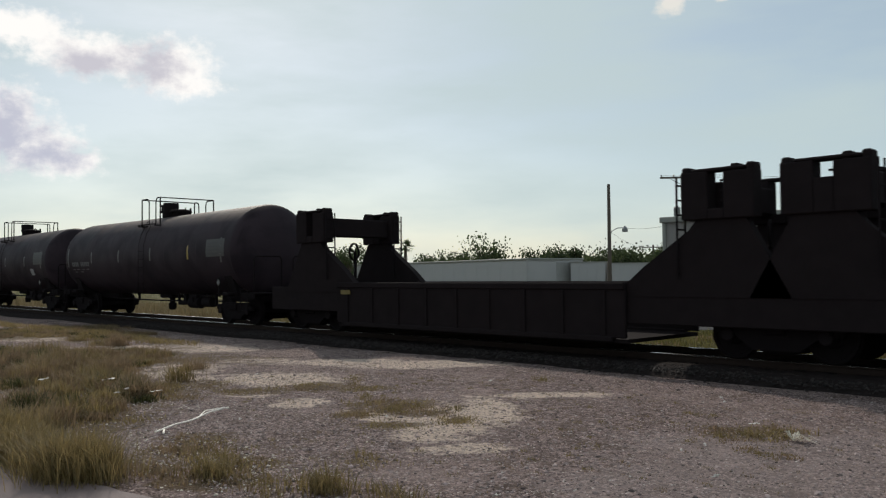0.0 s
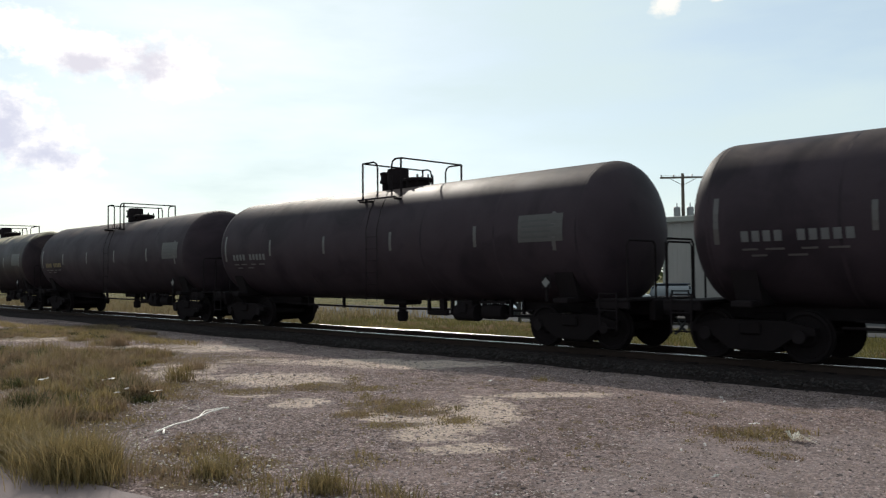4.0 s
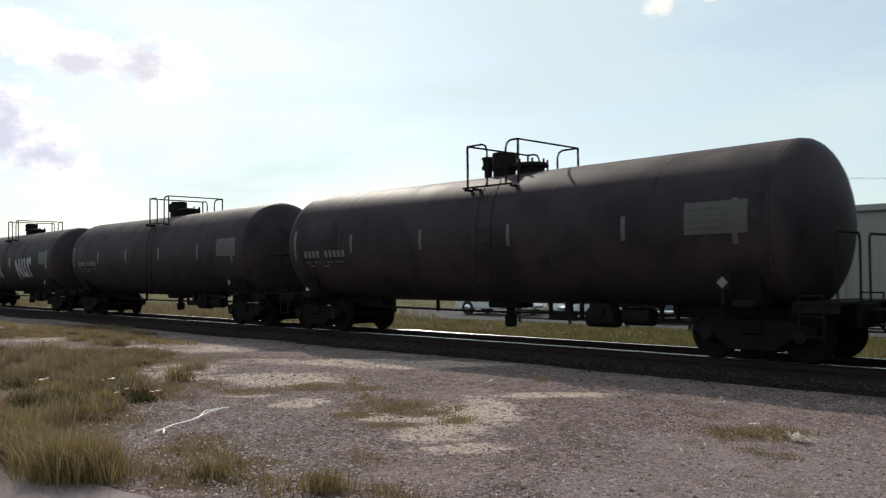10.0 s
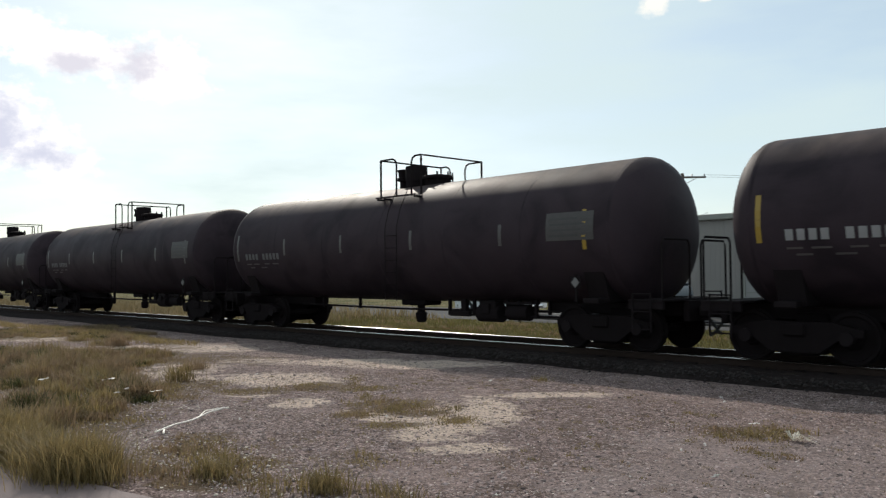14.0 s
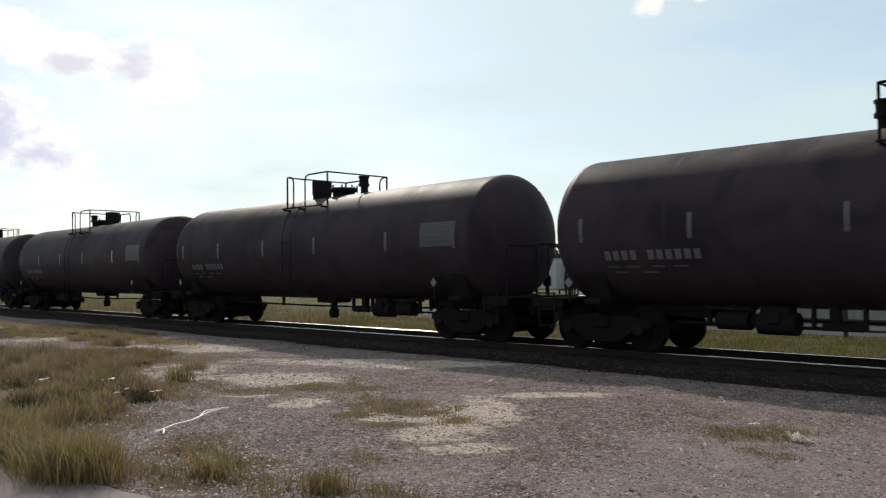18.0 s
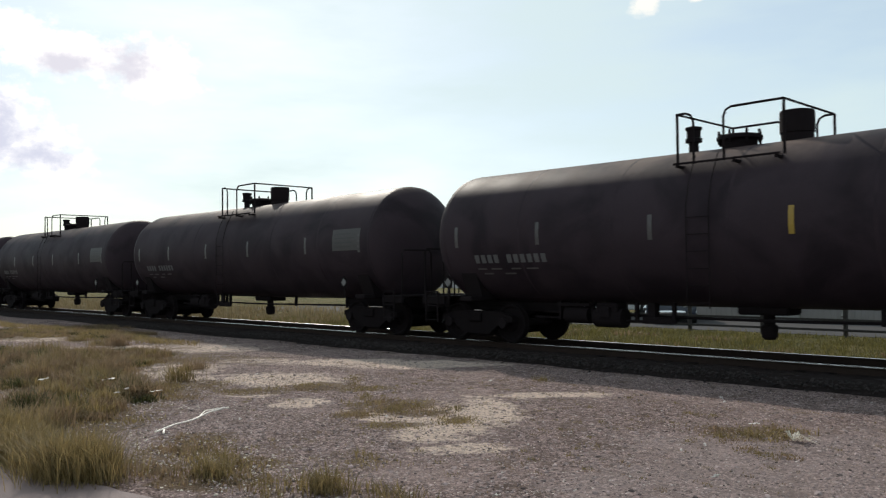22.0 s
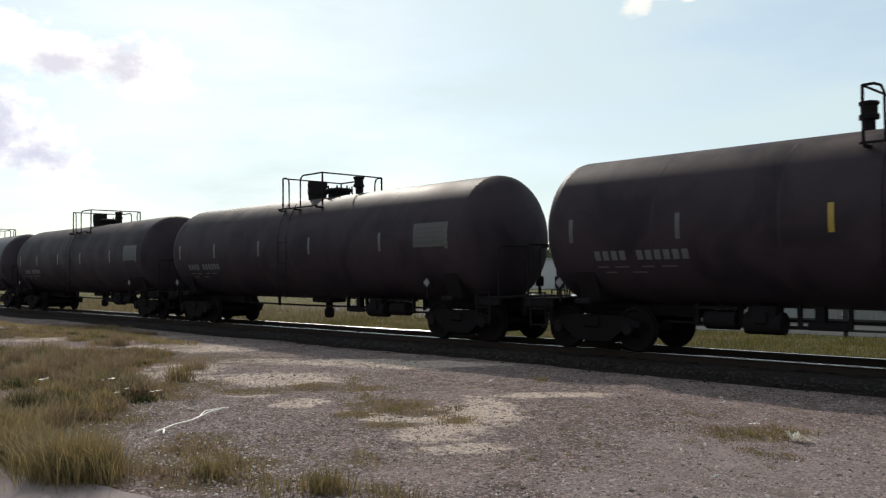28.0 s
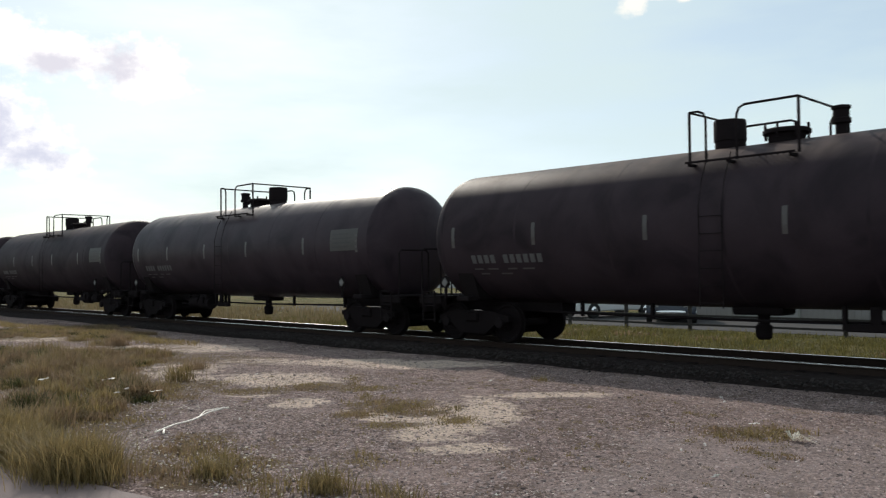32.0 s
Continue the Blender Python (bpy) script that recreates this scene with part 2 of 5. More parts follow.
def hump(x, y):
    """Height of the ground: nearly level, finely uneven in the yard before the track."""
    near = 1.0 if abs(x) < 60 and -13 < y < 8 else 0.0
    h = 0.0
    if near:
        h += 0.05 * noise.noise((x * 0.25, y * 0.3, 3.1)) + 0.018 * noise.noise((x * 1.7, y * 1.7, 0.4))
        if -2.6 < y < 2.6:
            h -= 0.05
    if y < -13.2:
        h -= 0.04
    return h


def axis(stops):
    """Coordinates that run through stops (from, to, step)."""
    out = []
    for a, b, s in stops:
        k = max(1, round((b - a) / s))
        out += [a + (b - a) * i / k for i in range(k)]
    return out + [stops[-1][1]]


# patches of the yard: (x, y, half width, half depth), weeds with a height
SANDS = (
    (-13.18, -7.16, 1.0, 0.86), (-7.87, -8.1, 0.52, 1.1), (-7.35, -8.89, 0.32, 0.42), (-8.49, -8.45, 0.45, 0.26), (-9.22, -8.44, 0.28, 0.24), (-6.4, -9.19, 0.36, 0.2),
    (-7.99, -7.17, 0.33, 1.06), (-10.61, -8.53, 0.33, 0.34), (-16.21, -7.77, 0.72, 1.1), (-14.36, -8.35, 0.43, 0.53), (-21.75, -5.71, 1.91, 0.77), (-28.26, -6.31, 1.75, 1.14),
    (-17.17, -6.08, 1.19, 0.53), (-20.53, -5.34, 1.38, 0.72), (-14.9, -4.43, 1.14, 0.49), (-13.05, -3.59, 1.45, 0.56), (-11.99, -8.57, 0.37, 0.27), (-8.25, -5.41, 0.79, 0.24),
)
WEEDS = (
    (-11.85, -7.34, 0.44, 0.44, 0.05), (-12.22, -8.33, 0.57, 0.35, 0.04), (-9.36, -7.81, 0.48, 0.48, 0.06), (-10.96, -6.82, 0.4, 0.28, 0.04), (-9.11, -8.72, 0.19, 0.32, 0.05), (-8.5, -8.03, 0.31, 0.23, 0.05),
    (-7.7, -8.06, 0.13, 0.25, 0.05), (-8.04, -8.83, 0.39, 0.16, 0.04), (-9.13, -10.95, 0.35, 0.29, 0.05), (-12.54, -9.75, 0.36, 0.39, 0.05), (-13.66, -8.86, 0.63, 0.71, 0.05), (-18.73, -7.23, 2.03, 1.28, 0.05),
    (-18.29, -9.28, 1.71, 3.92, 0.14), (-31.34, -5.28, 2.6, 3.17, 0.1), (-27.0, -4.63, 1.16, 1.7, 0.1), (-12.29, -11.46, 1.05, 2.46, 0.22), (-13.77, -9.72, 0.58, 0.9, 0.08), (-8.31, -11.76, 0.45, 0.62, 0.07),
    (-6.76, -10.31, 0.21, 0.14, 0.04), (-7.58, -11.26, 0.35, 0.26, 0.05), (-10.87, -11.24, 0.45, 0.64, 0.06), (-7.13, -11.8, 0.42, 0.31, 0.06), (-4.65, -6.19, 0.46, 0.34, 0.06),
)


def ground_material():
    m = bpy.data.materials.new("gravel_sand_and_grass")
    m.use_nodes = True
    n, l = m.node_tree.nodes, m.node_tree.links
    b = n["Principled BSDF"]
    b.inputs["Roughness"].default_value = 0.92
    b.inputs["Specular IOR Level"].default_value = 0.08
    tc = n.new("ShaderNodeTexCoord")

    def tex(scale, detail=6, rough=0.6):
        t = n.new("ShaderNodeTexNoise")
        t.inputs["Scale"].default_value, t.inputs["Detail"].default_value, t.inputs["Roughness"].default_value = scale, detail, rough
        l.new(tc.outputs["Object"], t.inputs["Vector"])
        return t.outputs[0]

    def math_node(op, a, b2, c=None, clamp=False):
        k = n.new("ShaderNodeMath")
        k.operation, k.use_clamp = op, clamp
        for i, v in enumerate((a, b2, c)):
            if v is None:
                continue
            if isinstance(v, (int, float)):
                k.inputs[i].default_value = v
            else:
                l.new(v, k.inputs[i])
        return k.outputs[0]

    def ramp(v, lo, hi):
        r = n.new("ShaderNodeMapRange")
        r.inputs["From Min"].default_value, r.inputs["From Max"].default_value = lo, hi
        r.clamp = True
        l.new(v, r.inputs["Value"])
        return r.outputs[0]

    def blend(f, a, c):
        x = n.new("ShaderNodeMix")
        x.data_type = 'RGBA'
        l.new(f, x.inputs["Factor"])
        for k, v in (("A", a), ("B", c)):
            if isinstance(v, tuple):
                x.inputs[k].default_value = (*v, 1)
            else:
                l.new(v, x.inputs[k])
        return x.outputs["Result"]

    sep = n.new("ShaderNodeSeparateXYZ")
    l.new(tc.outputs["Object"], sep.inputs[0])
    warp = tex(0.9, 5, 0.7)
    fine, mid, coarse = tex(38, 4, 0.75), tex(4.2, 7, 0.75), tex(0.55, 6, 0.65)

    def patches(spots):
        """Ragged patches at (x, y, half length, half width, turn)."""
        total = None
        for x, y, a, c, turn in spots:
            mp = n.new("ShaderNodeMapping")
            mp.vector_type = 'TEXTURE'
            mp.inputs["Location"].default_value = (x, y, 0)
            mp.inputs["Rotation"].default_value = (0, 0, radians(turn))
            mp.inputs["Scale"].default_value = (a, c, 60)
            l.new(tc.outputs["Object"], mp.inputs[0])
            ln = n.new("ShaderNodeVectorMath")
            ln.operation = 'LENGTH'
            l.new(mp.outputs[0], ln.inputs[0])
            v = math_node('SUBTRACT', 1.55, ln.outputs["Value"])
            total = v if total is None else math_node('MAXIMUM', total, v)
        edge = math_node('MULTIPLY_ADD', warp, 2.2, -1.1)
        edge2 = math_node('MULTIPLY_ADD', mid, 3.0, -1.5)
        return ramp(math_node('ADD', math_node('ADD', total, edge), edge2), 0.1, 0.5)

    def stones(scale):
        """A random grey for each stone of a bed."""
        v = n.new("ShaderNodeTexVoronoi")
        v.inputs["Scale"].default_value = scale
        l.new(tc.outputs["Object"], v.inputs["Vector"])
        s = n.new("ShaderNodeSeparateColor")
        l.new(v.outputs["Color"], s.inputs[0])
        return s.outputs[0]

    grit, cobble = stones(52), stones(21)
    gravel = blend(ramp(grit, 0.0, 1.0), (0.085, 0.058, 0.058), (0.62, 0.460, 0.430))
    gravel = blend(math_node('MULTIPLY', ramp(cobble, 0.5, 0.9), 0.72), gravel, (0.085, 0.060, 0.058))
    gravel = blend(math_node('MULTIPLY', ramp(mid, 0.46, 0.62), 0.55), gravel, (0.135, 0.090, 0.080))
    gravel = blend(math_node('MULTIPLY', ramp(coarse, 0.48, 0.66), 0.5), gravel, (0.46, 0.340, 0.315))
    gravel = blend(math_node('MULTIPLY', ramp(tex(1.7, 8, 0.7), 0.52, 0.64), 0.55), gravel, (0.135, 0.092, 0.068))
    gravel = blend(math_node('MULTIPLY', ramp(tex(7.5, 5, 0.7), 0.56, 0.66), 0.5), gravel, (0.105, 0.075, 0.055))
    gravel = blend(ramp(grit, 0.988, 0.993), gravel, (0.8, 0.72, 0.68))
    sand = blend(ramp(fine, 0.25, 0.75), (0.58, 0.445, 0.37), (0.90, 0.72, 0.62))
    sand = blend(math_node('MULTIPLY', ramp(cobble, 0.62, 0.85), 0.5), sand, (0.20, 0.145, 0.115))
    soil = blend(ramp(mid, 0.3, 0.7), (0.10, 0.068, 0.042), (0.22, 0.15, 0.095))
    soil = blend(ramp(grit, 0.93, 0.96), soil, (0.36, 0.29, 0.24))
    pale = patches([(-3.3, -7.6, 1.5, 1.6, 46), (-1.9, -5.2, 1.4, 1.6, 46), (-3.9, -9.2, 0.8, 0.9, 46)])
    gravel = blend(math_node('MULTIPLY', pale, 0.4), gravel, (0.44, 0.355, 0.345))
    sandy = patches([(*s, 46) for s in SANDS])
    weedy = patches([(*s[:4], 46) for s in WEEDS])
    col = blend(sandy, gravel, sand)
    col = blend(math_node('MULTIPLY', weedy, 0.9), col, soil)
    # the verge behind the track, and open land far off
    verge = ramp(sep.outputs["Y"], 1.7, 2.4)
    far = ramp(math_node('ABSOLUTE', sep.outputs["X"], 0), 45, 70)
    turf = blend(ramp(coarse, 0.42, 0.58), (0.085, 0.085, 0.028), (0.17, 0.138, 0.058))
    col = blend(math_node('MAXIMUM', verge, far), col, turf)
    l.new(col, b.inputs["Base Color"])
    vor = n.new("ShaderNodeTexVoronoi")
    vor.inputs["Scale"].default_value = 26
    l.new(tc.outputs["Object"], vor.inputs["Vector"])
    bp = n.new("ShaderNodeBump")
    bp.inputs["Strength"].default_value, bp.inputs["Distance"].default_value = 1.0, 0.07
    l.new(math_node('SUBTRACT', fine, vor.outputs["Distance"]), bp.inputs["Height"])
    l.new(bp.outputs[0], b.inputs["Normal"])
    return m


def build_ground():
    xs = axis(((-4000, -400, 900), (-400, -60, 40), (-60, -30, 1.0), (-30, 2, 0.22), (2, 60, 4), (60, 400, 40), (400, 4000, 900)))
    ys = axis(((-4000, -300, 900), (-300, -16, 40), (-16, -2, 0.2), (-2, 3, 0.5), (3, 30, 1.5), (30, 300, 45), (300, 4000, 900)))
    verts = [(x, y, hump(x, y)) for y in ys for x in xs]
    w = len(xs)
    faces = [(j * w + i, j * w + i + 1, (j + 1) * w + i + 1, (j + 1) * w + i) for j in range(len(ys) - 1) for i in range(w - 1)]
    ob = new("ground", mesh_from("ground", verts, faces, ground_material(), True))
    tagged(ob, "grey gravel yard with sandy patches and sparse weeds", "ground", kind="structure")


build_ground()


# ---- railway track ----
def build_track():
    root = thing("railway_track", "straight railway track with polished rails on dark ballast", "railway track", kind="structure")
    # ballast bed
    x0, x1 = -1100.0, 1000.0
    xs = axis(((x0, -60, 20), (-60, 6, 0.22), (6, x1, 20)))
    prof = [(-1.95, -0.09), (-1.75, 0.0), (-1.5, 0.085), (-1.2, 0.125), (0, 0.115), (1.2, 0.125), (1.75, 0.10), (2.2, 0.0), (2.6, -0.10)]
    ys = []
    for (ya, za), (yb, zb) in zip(prof, prof[1:]):
        k = max(1, round((yb - ya) / 0.2))
        ys += [(ya + (yb - ya) * i / k, za + (zb - za) * i / k) for i in range(k)]
    ys.append(prof[-1])
    verts = [(x, y, z + (0.03 * noise.noise((x * 5, y * 5, 1.7)) + 0.02 * noise.noise((x * 1.1, y * 1.1, 4)) if -60 < x < 6 else 0)) for y, z in ys for x in xs]
    w = len(xs)
    faces = [(j * w + i, j * w + i + 1, (j + 1) * w + i + 1, (j + 1) * w + i) for j in range(len(ys) - 1) for i in range(w - 1)]
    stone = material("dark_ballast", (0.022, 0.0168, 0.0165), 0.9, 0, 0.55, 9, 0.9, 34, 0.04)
    part("ballast", mesh_from("ballast", verts, faces, stone, True), stone, root, "very dark ballast bed")
    # two rails
    sec = [(-0.068, 0), (0.068, 0), (0.068, 0.012), (0.012, 0.032), (0.012, 0.125), (0.036, 0.134), (0.036, 0.146), (0.034, 0.157), (0.026, 0.166), (0.010, 0.170), (-0.010, 0.170), (-0.026, 0.166), (-0.034, 0.157), (-0.036, 0.146), (-0.036, 0.134), (-0.012, 0.125), (-0.012, 0.032), (-0.068, 0.012)]
    for y in (-TRACK_Y, TRACK_Y):
        v, f = [], []
        for x in (x0, x1):
            v += [(x, y + a, RAIL_Z - 0.17 + c) for a, c in sec]
        k = len(sec)
        for i in range(k):
            f.append((i, (i + 1) % k, k + (i + 1) % k, k + i))
        me = mesh_from("rail", v, f, RAIL_SIDE)
        me.materials.append(RAIL_TOP)
        for p in me.polygons:
            if all(me.vertices[i].co.z > RAIL_Z - 0.0145 for i in p.vertices):
                p.material_index = 1
                p.use_smooth = True
        part("rail", me, RAIL_SIDE, root, "rusty rail with a bright polished head")
    # timber ties
    tie = shared("tie", lambda bm: box(bm, -0.115, 0.115, -1.3, 1.3, -0.1, 0.115, 0.012), TIE)
    plate = shared("tie_plate", lambda bm: box(box(bm, -0.09, 0.09, -TRACK_Y - 0.16, -TRACK_Y + 0.16, 0.112, 0.128), -0.09, 0.09, TRACK_Y - 0.16, TRACK_Y + 0.16, 0.112, 0.128), RUST)
    rng = random.Random(4)
    x = -62.0
    while x < 14:
        t = part("tie", tie, TIE, root, at=pose(x, rng.uniform(-0.05, 0.05), rng.uniform(-0.012, 0.012), 0, 0, rng.uniform(-1.2, 1.2)))
        if -40 < x < 2:
            part("tie_plate", plate, RUST, t)
        x += 0.53 + rng.uniform(-0.03, 0.03)
    v, f = [], []
    for a, c in ((x0, -62.3), (14.3, x1)):
        x = a
        while x < c:
            k = len(v)
            v += [(x + dx, y, z) for dx in (0, 0.23) for y in (-1.3, 1.3) for z in (0.0, 0.115)]
            f += [(k + i for i in q) for q in ((0, 1, 3, 2), (4, 6, 7, 5), (1, 5, 7, 3), (0, 4, 5, 1), (2, 3, 7, 6))]
            x += 0.53
    rest = part("far_ties", mesh_from("far_ties", v, [tuple(q) for q in f], TIE), TIE, root)
    rest["kind"] = "stuff"


build_track()

# ---- tank cars ----
PITCH = 17.69
R_TANK = 1.59
FORM = {"half": 8.07, "slope": 0.004, "mid": 2.498, "head": 0.673}


def axis_z(x):
    """Height of the tank's axis above the rail: both halves slope down to the middle."""
    return FORM["mid"] + FORM["slope"] * min(abs(x), FORM["half"])


def shell_mesh(bm, x0, x1, n=48):
    k = 18
    rings = []
    for i in range(k + 1):
        x = x0 + (x1 - x0) * i / k
        rings.append([bm.verts.new((x, R_TANK * math.cos(2 * math.pi * j / n), axis_z(x) + R_TANK * math.sin(2 * math.pi * j / n))) for j in range(n)])
    for u, v in zip(rings, rings[1:]):
        for j in range(n):
            bm.faces.new((u[j], u[(j + 1) % n], v[(j + 1) % n], v[j]))
    return bm


def head_mesh(bm, s, n=48):
    HALF, HEAD = FORM["half"], FORM["head"]
    zc = axis_z(HALF - HEAD)
    rings = []
    for i in range(9):
        a = math.pi / 2 * i / 9
        r, h = R_TANK * math.cos(a), HEAD * math.sin(a)
        x = s * (HALF - HEAD + h)
        rings.append([bm.verts.new((x, r * math.cos(2 * math.pi * j / n), zc + FORM["slope"] * h + r * math.sin(2 * math.pi * j / n))) for j in range(n)])
    for u, v in zip(rings, rings[1:]):
        for j in range(n):
            bm.faces.new((u[j], u[(j + 1) % n], v[(j + 1) % n], v[j]))
    tip = bm.verts.new((s * HALF, 0, zc + FORM["slope"] * HEAD))
    for j in range(n):
        bm.faces.new((rings[-1][j], rings[-1][(j + 1) % n], tip))
    return bm


def on_side(side, x, h, off=0.006):
    """A point on the tank's side wall at height h above the rail."""
    z = axis_z(x)
    s = max(-1.0, min(1.0, (h - z) / R_TANK))
    c = math.sqrt(1 - s * s)
    return Vector((x, side * (R_TANK + off) * c, z + (R_TANK + off) * s))


def decal(bm, side, x0, x1, z0, z1, off=0.006, rows=3, cols=2):
    """A patch of paint or foil that follows the tank's side."""
    g = [[bm.verts.new(on_side(side, x0 + (x1 - x0) * i / cols, z0 + (z1 - z0) * j / rows, off)) for i in range(cols + 1)] for j in range(rows + 1)]
    for j in range(rows):
        for i in range(cols):
            bm.faces.new((g[j][i], g[j][i + 1], g[j + 1][i + 1], g[j + 1][i]))
    return bm


def stroke(bm, side, pts, width, off=0.008):
    """A painted stroke through (x, height) points on the tank's side."""
    for (xa, za), (xb, zb) in zip(pts, pts[1:]):
        d = Vector((xb - xa, zb - za))
        k = Vector((-d.y, d.x)).normalized() * width / 2
        e = d.normalized() * width * 0.35
        n = 4
        a, c = Vector((xa, za)) - e, Vector((xb, zb)) + e
        prev = None
        for i in range(n + 1):
            p = a.lerp(c, i / n)
            pair = [bm.verts.new(on_side(side, q.x, q.y, off)) for q in (p + k, p - k)]
            if prev:
                bm.faces.new((prev[0], prev[1], pair[1], pair[0]))
            prev = pair
        off += 0.0012
    return bm


def side_frame(bm):
    """Cast truck side frame: an arched beam with a window round the springs."""
    y0, y1 = -0.09, 0.09
    pts = [(-1.16, 0.50), (-1.16, 0.62), (-0.62, 0.74), (0.62, 0.74), (1.16, 0.62), (1.16, 0.50), (0.80, 0.47), (0.42, 0.20), (-0.42, 0.20), (-0.80, 0.47)]
    lo, hi = [bm.verts.new((x, y0, z)) for x, z in pts], [bm.verts.new((x, y1, z)) for x, z in pts]
    bm.faces.new(lo)
    bm.faces.new(hi[::-1])
    for i in range(len(pts)):
        j = (i + 1) % len(pts)
        bm.faces.new((lo[j], lo[i], hi[i], hi[j]))
    return bm


def wheel_mesh(bm, y):
    s = 1 if y > 0 else -1
    return lathe(bm, [(0.10, -0.09 * s + y), (0.44, -0.045 * s + y), (0.485, -0.045 * s + y), (0.485, -0.02 * s + y), (0.457, -0.012 * s + y), (0.452, 0.085 * s + y), (0.40, 0.085 * s + y), (0.37, 0.045 * s + y), (0.20, 0.03 * s + y), (0.16, 0.09 * s + y), (0.08, 0.10 * s + y)], 28, 'Y')


def springs(bm):
    for x in (-0.2, 0.0, 0.2):
        lathe(bm, [(0.075, 0.22), (0.085, 0.26), (0.07, 0.30), (0.085, 0.34), (0.07, 0.38), (0.085, 0.42), (0.075, 0.46)], 10, 'Z', (x, 0, 0))
    return bm


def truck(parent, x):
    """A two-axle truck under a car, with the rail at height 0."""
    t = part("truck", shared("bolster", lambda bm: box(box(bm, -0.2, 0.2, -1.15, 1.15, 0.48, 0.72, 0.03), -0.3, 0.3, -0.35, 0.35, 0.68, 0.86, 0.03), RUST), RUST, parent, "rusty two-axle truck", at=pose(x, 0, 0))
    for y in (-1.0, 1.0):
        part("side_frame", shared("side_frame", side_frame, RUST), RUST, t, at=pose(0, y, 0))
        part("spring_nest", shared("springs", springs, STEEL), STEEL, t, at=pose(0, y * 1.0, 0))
    # Cross beams and plank are added, unseen, to block light through the truck
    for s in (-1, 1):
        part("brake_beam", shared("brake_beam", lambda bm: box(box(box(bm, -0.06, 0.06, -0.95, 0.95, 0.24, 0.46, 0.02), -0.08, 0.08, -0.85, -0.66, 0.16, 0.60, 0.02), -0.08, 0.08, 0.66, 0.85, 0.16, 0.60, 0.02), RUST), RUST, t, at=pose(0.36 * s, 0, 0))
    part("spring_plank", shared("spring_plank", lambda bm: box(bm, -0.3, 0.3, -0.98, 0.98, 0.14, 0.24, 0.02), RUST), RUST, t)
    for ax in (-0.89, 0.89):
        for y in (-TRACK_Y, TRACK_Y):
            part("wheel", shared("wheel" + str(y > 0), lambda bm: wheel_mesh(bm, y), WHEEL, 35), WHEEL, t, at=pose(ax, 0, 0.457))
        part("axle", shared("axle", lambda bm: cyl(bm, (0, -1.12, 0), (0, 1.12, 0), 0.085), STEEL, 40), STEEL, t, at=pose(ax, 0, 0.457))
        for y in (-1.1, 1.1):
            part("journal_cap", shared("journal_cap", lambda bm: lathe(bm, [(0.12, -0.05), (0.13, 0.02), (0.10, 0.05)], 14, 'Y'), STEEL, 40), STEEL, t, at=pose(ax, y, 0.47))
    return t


def coupler_mesh(bm):
    box(bm, 8.2, 8.54, -0.08, 0.08, 0.74, 0.90, 0.02)
    box(bm, 8.52, 8.76, -0.17, 0.12, 0.70, 0.96, 0.04)
    box(bm, 8.70, 8.88, 0.02, 0.17, 0.72, 0.94, 0.04)
    return bm


def sill_mesh(bm):
    """Stub sill with its draft housing and the tank saddle above the truck."""
    box(bm, 4.7, 8.45, -0.27, 0.27, 0.72, 1.02, 0.02)
    box(bm, 8.36, 8.50, -0.45, 0.45, 0.62, 1.06, 0.02)
    pts = [(1.10, 1.02), (-1.10, 1.02), (-1.34, 1.70), (-0.9, 1.26), (0, 1.06), (0.9, 1.26), (1.34, 1.70)]
    lo = [bm.verts.new((6.55, y, z)) for y, z in pts]
    hi = [bm.verts.new((7.05, y, z)) for y, z in pts]
    bm.faces.new(lo)
    bm.faces.new(hi[::-1])
    for i in range(len(pts)):
        j = (i + 1) % len(pts)
        bm.faces.new((lo[j], lo[i], hi[i], hi[j]))
    box(bm, 6.6, 7.0, -1.45, 1.45, 0.98, 1.10, 0.02)
    return bm


def end_deck(bm):
    box(bm, 7.65, 8.44, -1.35, 1.35, 1.04, 1.09, 0.01)
    for y in (-1.3, 1.3):
        box(bm, 7.65, 8.44, y - 0.04, y + 0.04, 0.9, 1.04)
    return bm


def end_rail(bm, y):
    if y:
        pipe(bm, [(8.40, y, 1.08), (8.40, y, 2.20), (8.40, y * 0.94, 2.29), (8.40, y * 0.24, 2.29), (8.40, y * 0.18, 2.20), (8.40, y * 0.18, 1.08)], 0.022)
    return bm


def end_ladder(bm, y):
    for x in (7.8, 8.22):
        pipe(bm, [(x, y, 0.45), (x, y, 1.22)], 0.02)
    for z in (0.5, 0.85, 1.2):
        pipe(bm, [(7.8, y, z), (8.22, y, z)], 0.016, 6)
    return bm


def rail_loop(bm, x0, x1, y, z0, z1):
    """Half of a side rail: from the corner post to a rounded drop beside the ladder."""
    s = 1 if x1 > x0 else -1
    pts = [(x0, y, z0), (x0, y, z1), (x1 - 0.16 * s, y, z1), (x1 - 0.05 * s, y, z1 - 0.05), (x1, y, z1 - 0.17), (x1, y, z0)]
    pipe(bm, pts[:2], 0.028)
    pipe(bm, pts[1:], 0.024)
    return bm


def dome_mesh(bm, r, h):
    return lathe(bm, [(r * 0.93, -0.25), (r * 0.93, h * 0.25), (r, h * 0.26), (r, h * 0.93), (r * 0.96, h), (r * 0.3, h + 0.015)], 28)


def valve_mesh(bm):
    lathe(bm, [(0.10, -0.2), (0.10, 0.20), (0.17, 0.22), (0.17, 0.30), (0.14, 0.31), (0.14, 0.46), (0.17, 0.48), (0.17, 0.53), (0.08, 0.55)], 16)
    return bm


